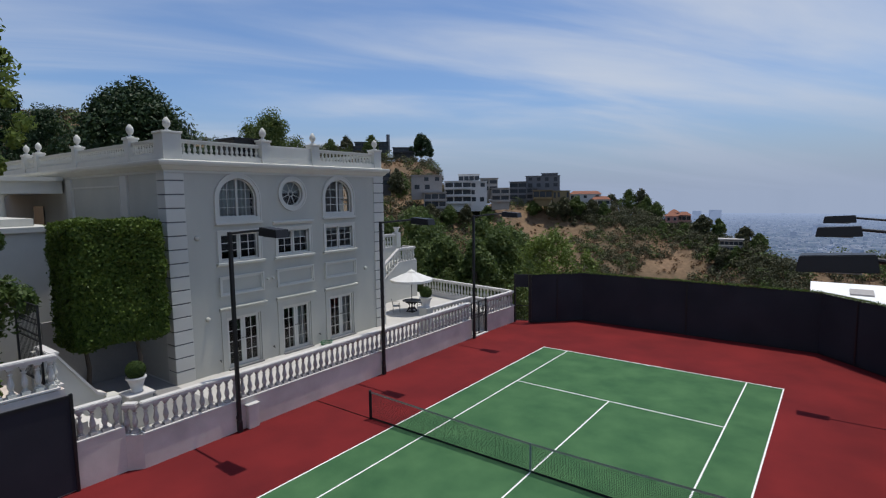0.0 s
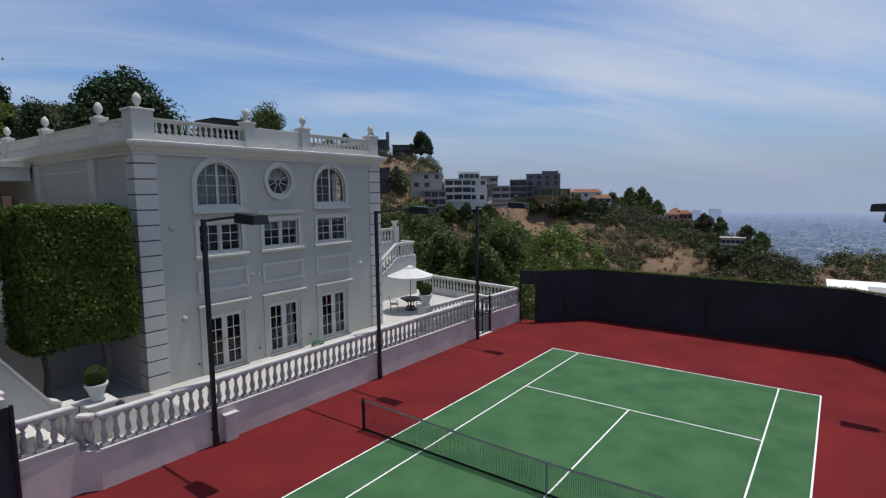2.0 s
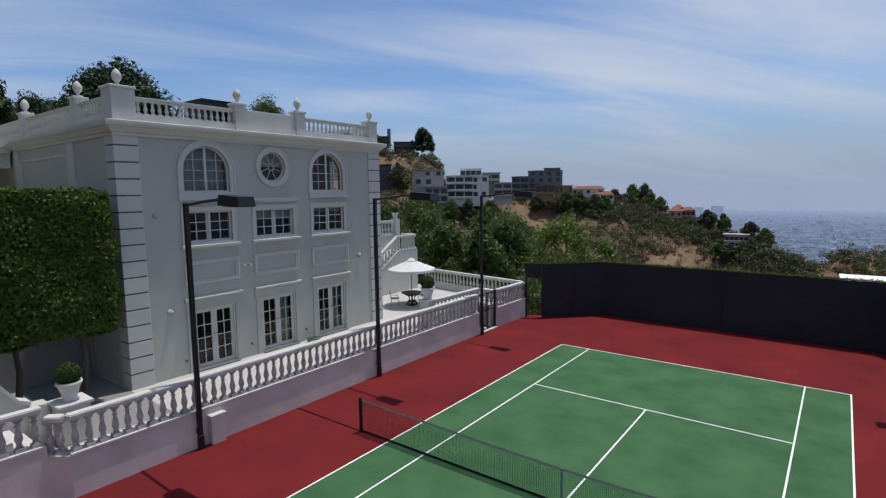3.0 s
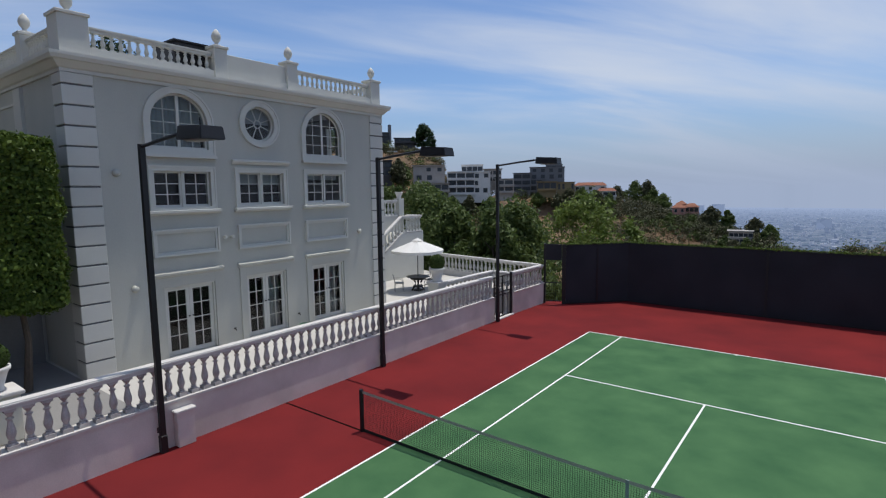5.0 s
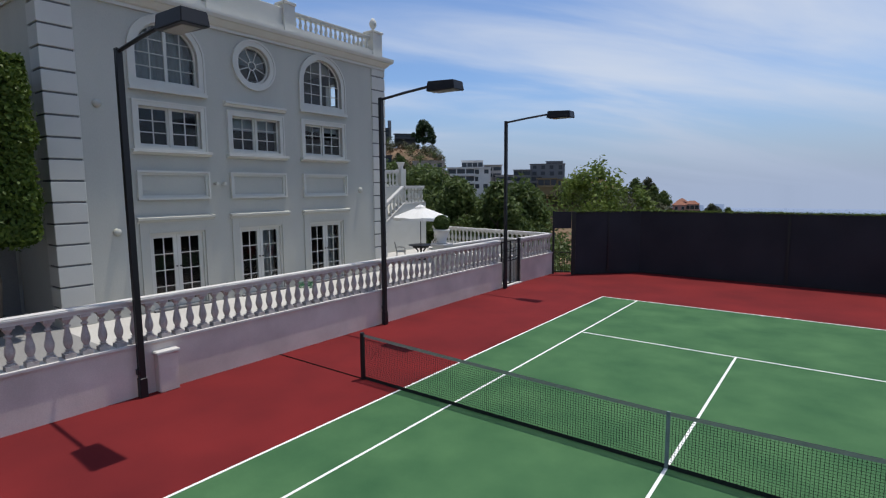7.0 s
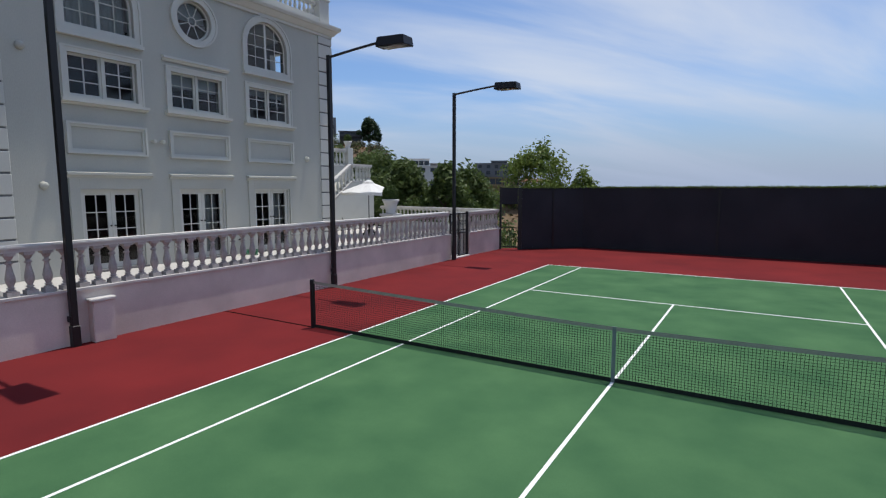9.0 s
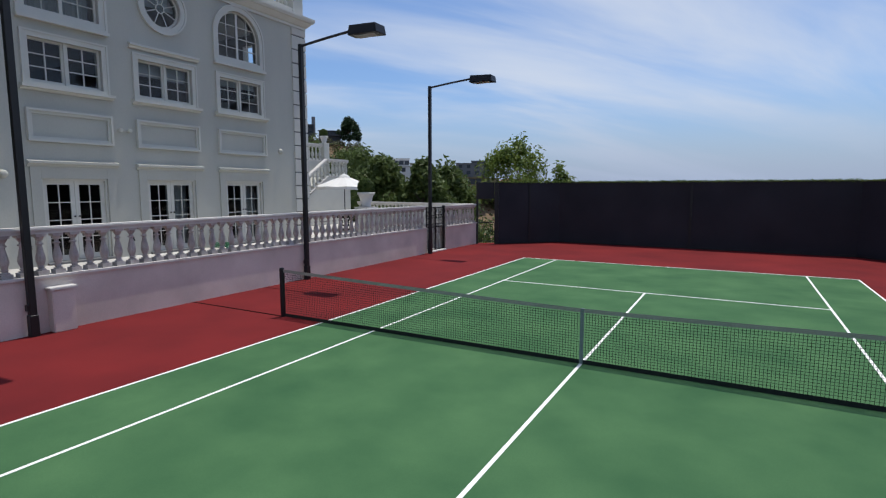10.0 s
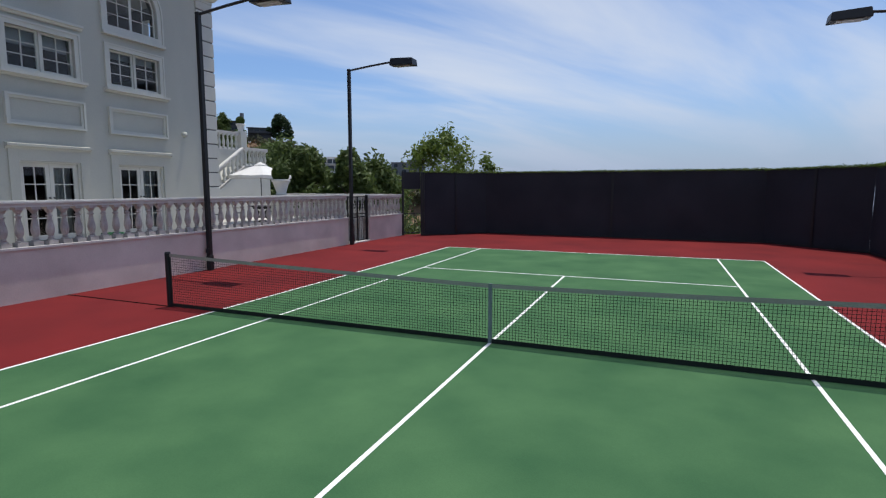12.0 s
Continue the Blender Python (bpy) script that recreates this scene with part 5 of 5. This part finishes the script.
part("gate_rail", boxes((0.05, 0.86, -0.01, 0.025, 1.08, 1.12), (0.05, 0.86, -0.01, 0.025, 0.12, 0.16)), M_BLACK, d)

# ---- stair block beyond the terrace ----
SX = -18.05
bm = bmesh.new()
a = [(12.0, 0.78), (16.6, 0.78), (16.6, 3.45), (14.7, 3.45), (13.2, 2.45), (12.0, 1.7)]
fa = [bm.verts.new((SX, y, z)) for y, z in a]
fb = [bm.verts.new((SX - 1.35, y, z)) for y, z in a]
bm.faces.new(fa); bm.faces.new(fb[::-1])
for i in range(len(a)):
    j = (i + 1) % len(a)
    bm.faces.new((fa[i], fb[i], fb[j], fa[j]))
structure("wall_stair", bm, M_TRIM, "white plastered stair wall beyond the terrace", "stair wall")
balustrade((SX - 0.15, 14.75), (SX - 0.15, 16.55), 3.48, mesh=BAL_WHITE, label="white balustrade of the stair landing")
balustrade((SX - 0.15, 12.0), (SX - 0.15, 14.7), 1.75, 3.48, mesh=BAL_WHITE, label="white raking balustrade of the garden stair")
balustrade((SX - 0.2, 16.5), (SX - 1.3, 16.5), 3.48, mesh=BAL_WHITE, label="white balustrade of the stair landing")
structure("wall_upper_terrace", boxes((SX - 8, SX - 1.4, 8.3, 16.4, 0.78, 4.40)), M_TRIM, "white wall of the upper garden terrace", "terrace wall")
balustrade((SX - 1.55, 9.0), (SX - 1.55, 15.9), 4.41, mesh=BAL_WHITE, label="white balustrade of the upper terrace")
tagged(part("terrace_pier", soft_box(SX - 1.78, SX - 1.33, 15.92, 16.37, 4.40, 5.48, 0.015, 1), M_TRIM), "white pier at the end of the upper balustrade", "pier")


# ---- planters ----
def planter(at, s, label, group="planters", ball=0.30, squash=1.0):
    t = thing("planter", at, label, "planter", group)
    bm = bmesh.new()
    lathe(bm, [(0.17 * s, 0), (0.19 * s, 0.04 * s), (0.16 * s, 0.07 * s), (0.24 * s, 0.34 * s), (0.27 * s, 0.42 * s), (0.31 * s, 0.45 * s), (0.31 * s, 0.52 * s), (0.25 * s, 0.52 * s), (0.24 * s, 0.46 * s)], 18)
    part("pot", bm, M_POT, t, "", True)
    if ball:
        rng = np.random.default_rng(7)
        p, n = blob_points(rng, 2600, (0, 0, 0.52 * s + ball * 0.7 * s), (ball * s, ball * s, ball * s * squash), 0.86)
        part("topiary", leaf_mesh("topiary", p, n, 0.035 * s, M_BOXLEAF, 8), None, t, "clipped box ball")
        # dark ball under the leaves, standing in for the shade inside
        bm = bmesh.new()
        bmesh.ops.create_icosphere(bm, subdivisions=2, radius=ball * s * 0.84)
        bmesh.ops.scale(bm, verts=bm.verts[:], vec=(1, 1, squash))
        bmesh.ops.translate(bm, verts=bm.verts[:], vec=(0, 0, 0.52 * s + ball * 0.7 * s))
        part("topiary_dark_core", bm, M_DARKLEAF, t)
    return t


planter(pose(-11.4, -6.0, 1.88), 1.0, "white footed planter with a clipped box ball on a pier")
tagged(part("planter_pier", soft_box(-11.75, -11.05, -6.35, -5.65, 0.78, 1.8, 0.02), M_TRIM), "white plastered pier under a planter", "pier")
tagged(part("pier_cap", soft_box(-11.82, -10.98, -6.42, -5.58, 1.8, 1.88, 0.015), M_RAIL), "white cap of the planter pier", "pier cap")
planter(pose(-11.1, 8.98, 2.08), 1.12, "large white planter with a clipped bush on a pier")
tagged(part("planter_pier", soft_box(-11.38, -10.82, 8.7, 9.26, 0.78, 2.0, 0.015), M_TRIM), "white plastered pier under a planter", "pier")
tagged(part("pier_cap", soft_box(-11.44, -10.76, 8.64, 9.32, 2.0, 2.08, 0.012), M_RAIL), "white cap of the planter pier", "pier cap")
planter(pose(SX - 1.55, 16.15, 5.48), 0.8, "white urn with a small clipped bush on the upper pier")

# ---- umbrella, table and chairs ----
def umbrella(at):
    t = thing("patio_umbrella", at, "open white canvas patio umbrella on a pole", "umbrella")
    bm = bmesh.new(); tube(bm, [(0, 0, 0.02), (0, 0, 2.6)], 0.022, 8)
    part("pole", bm, M_BRONZE, t)
    bm = bmesh.new(); lathe(bm, [(0.26, 0), (0.26, 0.05), (0.06, 0.10), (0.05, 0.35)], 16)
    part("base", bm, M_BRONZE, t)
    bm = bmesh.new()
    n, R = 8, 1.36
    rings = []
    for f in (0.12, 0.4, 0.7, 1.0):
        ring = []
        for k in range(n * 4):
            a = 2 * math.pi * k / (n * 4)
            u = abs((k % 4) - 2) / 2
            rr = R * f * (1 - 0.045 * (1 - u))
            ring.append(bm.verts.new((rr * math.cos(a), rr * math.sin(a), 2.66 - 0.52 * f ** 1.1 - 0.03 * f * (1 - u))))
        rings.append(ring)
    for a, b in zip(rings, rings[1:]):
        for k in range(n * 4):
            bm.faces.new((a[k], a[(k + 1) % (n * 4)], b[(k + 1) % (n * 4)], b[k]))
    low = [bm.verts.new((v.co.x, v.co.y, v.co.z - 0.14)) for v in rings[-1]]
    for k in range(n * 4):
        bm.faces.new((rings[-1][k], rings[-1][(k + 1) % (n * 4)], low[(k + 1) % (n * 4)], low[k]))
    canopy = part("canopy", bm, M_CANVAS, t)
    bm = bmesh.new(); lathe(bm, [(0.28, 2.60), (0.18, 2.67), (0.03, 2.74), (0.02, 2.82)], 16)
    part("vent", bm, M_CANVAS, canopy)
    for k in range(n):
        a = 2 * math.pi * k / n
        bm = bmesh.new(); tube(bm, [(0.1 * math.cos(a), 0.1 * math.sin(a), 2.52), (R * 0.97 * math.cos(a), R * 0.97 * math.sin(a), 2.07)], 0.01, 5)
        part("rib", bm, M_BRONZE, t)


UX, UY = -14.8, 12.13
umbrella(pose(UX, UY, 0.78))
t = thing("patio_table", pose(UX, UY, 0.78), "round dark cast-metal patio table under the umbrella", "table")
bm = bmesh.new(); lathe(bm, [(0.60, 0.72), (0.62, 0.735), (0.60, 0.75)], 24)
part("tabletop", bm, M_BRONZE, t)
for k in range(4):
    a = math.pi / 4 + k * math.pi / 2
    bm = bmesh.new(); tube(bm, [(0.34 * math.cos(a), 0.34 * math.sin(a), 0), (0.16 * math.cos(a), 0.16 * math.sin(a), 0.25), (0.14 * math.cos(a), 0.14 * math.sin(a), 0.45), (0.36 * math.cos(a), 0.36 * math.sin(a), 0.72)], 0.045, 6)
    part("leg", bm, M_BRONZE, t)
bm = bmesh.new(); lathe(bm, [(0.40, 0.60), (0.44, 0.72)], 20)
part("skirt", bm, M_BRONZE, t)
bm = bmesh.new(); lathe(bm, [(0.26, 0.2), (0.28, 0.23), (0.26, 0.26)], 16)
part("stretcher", bm, M_BRONZE, t)


def patio_chair(at, m, label):
    t = thing("patio_chair", at, label, "chair", "chairs round the patio table")
    part("seat", soft_box(-0.24, 0.24, -0.23, 0.23, 0.42, 0.46, 0.015), m, t)
    for x, y in ((-0.22, -0.2), (0.22, -0.2), (-0.22, 0.2), (0.22, 0.2)):
        bm = bmesh.new(); tube(bm, [(x * 1.08, y * 1.1, 0), (x, y, 0.42)], 0.014, 6)
        part("leg", bm, m, t)
    bm = bmesh.new()
    tube(bm, [(-0.22, 0.21, 0.44), (-0.23, 0.27, 0.75), (-0.16, 0.31, 0.9), (0.16, 0.31, 0.9), (0.23, 0.27, 0.75), (0.22, 0.21, 0.44)], 0.014, 6)
    for x in (-0.11, 0, 0.11):
        tube(bm, [(x, 0.22, 0.44), (x, 0.30, 0.89)], 0.008, 5)
    part("backrest", bm, m, t)
    for s in (-1, 1):
        bm = bmesh.new(); tube(bm, [(s * 0.24, 0.26, 0.68), (s * 0.26, 0.0, 0.66), (s * 0.25, -0.2, 0.62), (s * 0.23, -0.2, 0.44)], 0.012, 5)
        part("armrest", bm, m, t)


for a, m, lb in ((318, M_CUSHION, "pale metal patio armchair beside the table"), (178, M_BRONZE, "dark metal patio armchair beside the table"), (80, M_CUSHION, "pale metal patio armchair beside the table")):
    patio_chair(pose(UX + 1.0 * math.sin(radians(a)), UY - 1.0 * math.cos(radians(a)), 0.78, 0, 0, a + 180), m, lb)

# ---- garden stair, upper balustrade and screens at the near end ----
stair = tagged(new("garden_stair"), "white stone garden stair rising beside the hedge", "stair")
for i in range(8):
    y1 = -6.95 - 0.28 * i
    part("step", soft_box(-11.9, -10.42, y1 - 0.32, y1, 0.78 if i < 3 else 1.0 + 0.19 * (i - 2), 1.0 + 0.19 * (i + 1), 0.01, 1), M_RAIL, stair)
bm = bmesh.new()
a = [(-6.8, 0.78), (-6.8, 1.88), (-7.0, 1.98), (-8.2, 3.75), (-8.6, 3.75), (-8.6, 0.78)]
fa = [bm.verts.new((-11.9, y, z)) for y, z in a]; fb = [bm.verts.new((-12.15, y, z)) for y, z in a]
bm.faces.new(fa); bm.faces.new(fb[::-1])
for i in range(len(a)):
    j = (i + 1) % len(a)
    bm.faces.new((fa[i], fb[i], fb[j], fa[j]))
part("stringer", bm, M_TRIM, stair)
bm = bmesh.new()
a = [(-6.75, 1.88), (-7.0, 1.98), (-8.2, 3.75), (-8.2, 3.86), (-6.98, 2.08), (-6.75, 1.98)]
fa = [bm.verts.new((-11.82, y, z)) for y, z in a]; fb = [bm.verts.new((-12.23, y, z)) for y, z in a]
bm.faces.new(fa); bm.faces.new(fb[::-1])
for i in range(len(a)):
    j = (i + 1) % len(a)
    bm.faces.new((fa[i], fb[i], fb[j], fa[j]))
part("coping", bm, M_RAIL, stair)
tagged(part("low_wall", soft_box(-12.2, -11.7, -6.8, -6.38, 0.78, 1.86, 0.02), M_TRIM), "low white wall joining stair and pier", "low wall")
structure("wall_upper_garden", boxes((-10.52, -10.22, -26, -8.35, WT, 2.95), (-20, -10.52, -26, -9.25, WT, 2.95)), M_MAUVE, "retaining wall of the upper garden", "retaining wall")
balustrade((-10.38, -14.5), (-10.38, -8.45), 2.97, mesh=BAL_WHITE, label="white balustrade of the upper garden")
balustrade((-10.5, -8.45), (-11.8, -8.45), 2.97, mesh=BAL_WHITE, label="short white balustrade return at the stair head")
f = thing("near_windscreen", pose(-9.94, -8.3, 0), "black windscreen cloth panel on a steel frame against the wall", "fence panel")
part("cloth", boxes((-0.02, 0.01, -6.0, -0.05, 0.05, 2.75)), M_SCREEN, f)
part("frame_post", boxes((-0.04, 0.04, -0.06, 0.02, 0, 2.85)), M_BLACK, f)
part("frame_rail", boxes((-0.03, 0.035, -6.0, -0.06, 2.75, 2.82)), M_BLACK, f)
iron_gate(pose(-13.0, -8.62, 2.95), 2.05, 2.35, "black wrought-iron garden fence with scrolls")

# ---- garden wing left of the hedge ----
structure("wall_garden_wing", boxes((-24.5, -18.0, -12.5, -5.9, 0.7, 7.0), (-24.7, -17.85, -12.7, -5.75, 7.0, 7.2), (-23.5, -19.0, -11.5, -6.3, 7.2, 7.5)), M_TRIM, "white plastered garden wing with a stepped ledge", "garden wall")
porch = tagged(new("portico"), "white portico with round columns beside the garden wing", "portico")
part("entablature", boxes((-33.5, -24.2, -6.4, Y0 - 0.12, 8.55, 9.15), (-33.7, -24.0, -6.6, Y0 - 0.12, 9.15, 9.35)), M_TRIM, porch)
for x in (-24.7, -27.0, -29.3, -31.6):
    bm = bmesh.new(); lathe(bm, [(0.3, 1.0), (0.3, 6.4), (0.26, 6.5), (0.24, 8.3), (0.32, 8.45), (0.32, 8.55)], 16, (x, -6.0, 0))
    part("column", bm, M_TRIM, porch, "", True)
part("dark_doorway", boxes((-29.0, -27.4, Y0 - 0.06, Y0 - 0.01, 5.5, 7.9)), M_FARGLASS, porch)
part("floor", boxes((-33.5, -24.2, -6.4, Y0 - 0.12, 5.2, 5.5), (-33.5, -24.2, -6.3, -6.1, 1.0, 5.2)), M_TERRACE, porch)

# garden hose lying by the middle door
bm = bmesh.new()
tube(bm, [(-13.45 + (0.26 + 0.02 * math.sin(k * 1.7)) * math.cos(k * 0.42), 3.85 + (0.30 + 0.03 * math.cos(k * 0.9)) * math.sin(k * 0.42), 0.80 + 0.0022 * k) for k in range(76)], 0.013, 5)
tagged(part("garden_hose", bm, mat("green_hose", (0.03, 0.16, 0.07), 0.5), None, "", True), "coiled green garden hose on the terrace", "hose")
for y in (-1.6, 1.08, 3.8):
    t = thing("hose_tap", pose(FX, y, 1.3), "small brass hose tap on the house wall", "tap", "wall taps")
    bm = bmesh.new(); tube(bm, [(0, 0, 0), (0.1, 0, 0), (0.13, 0, -0.05)], 0.018, 6)
    part("spout", bm, M_BRONZE, t)
    part("wheel", soft_box(0.06, 0.1, -0.035, 0.035, 0.02, 0.045, 0.008), M_BRONZE, t)
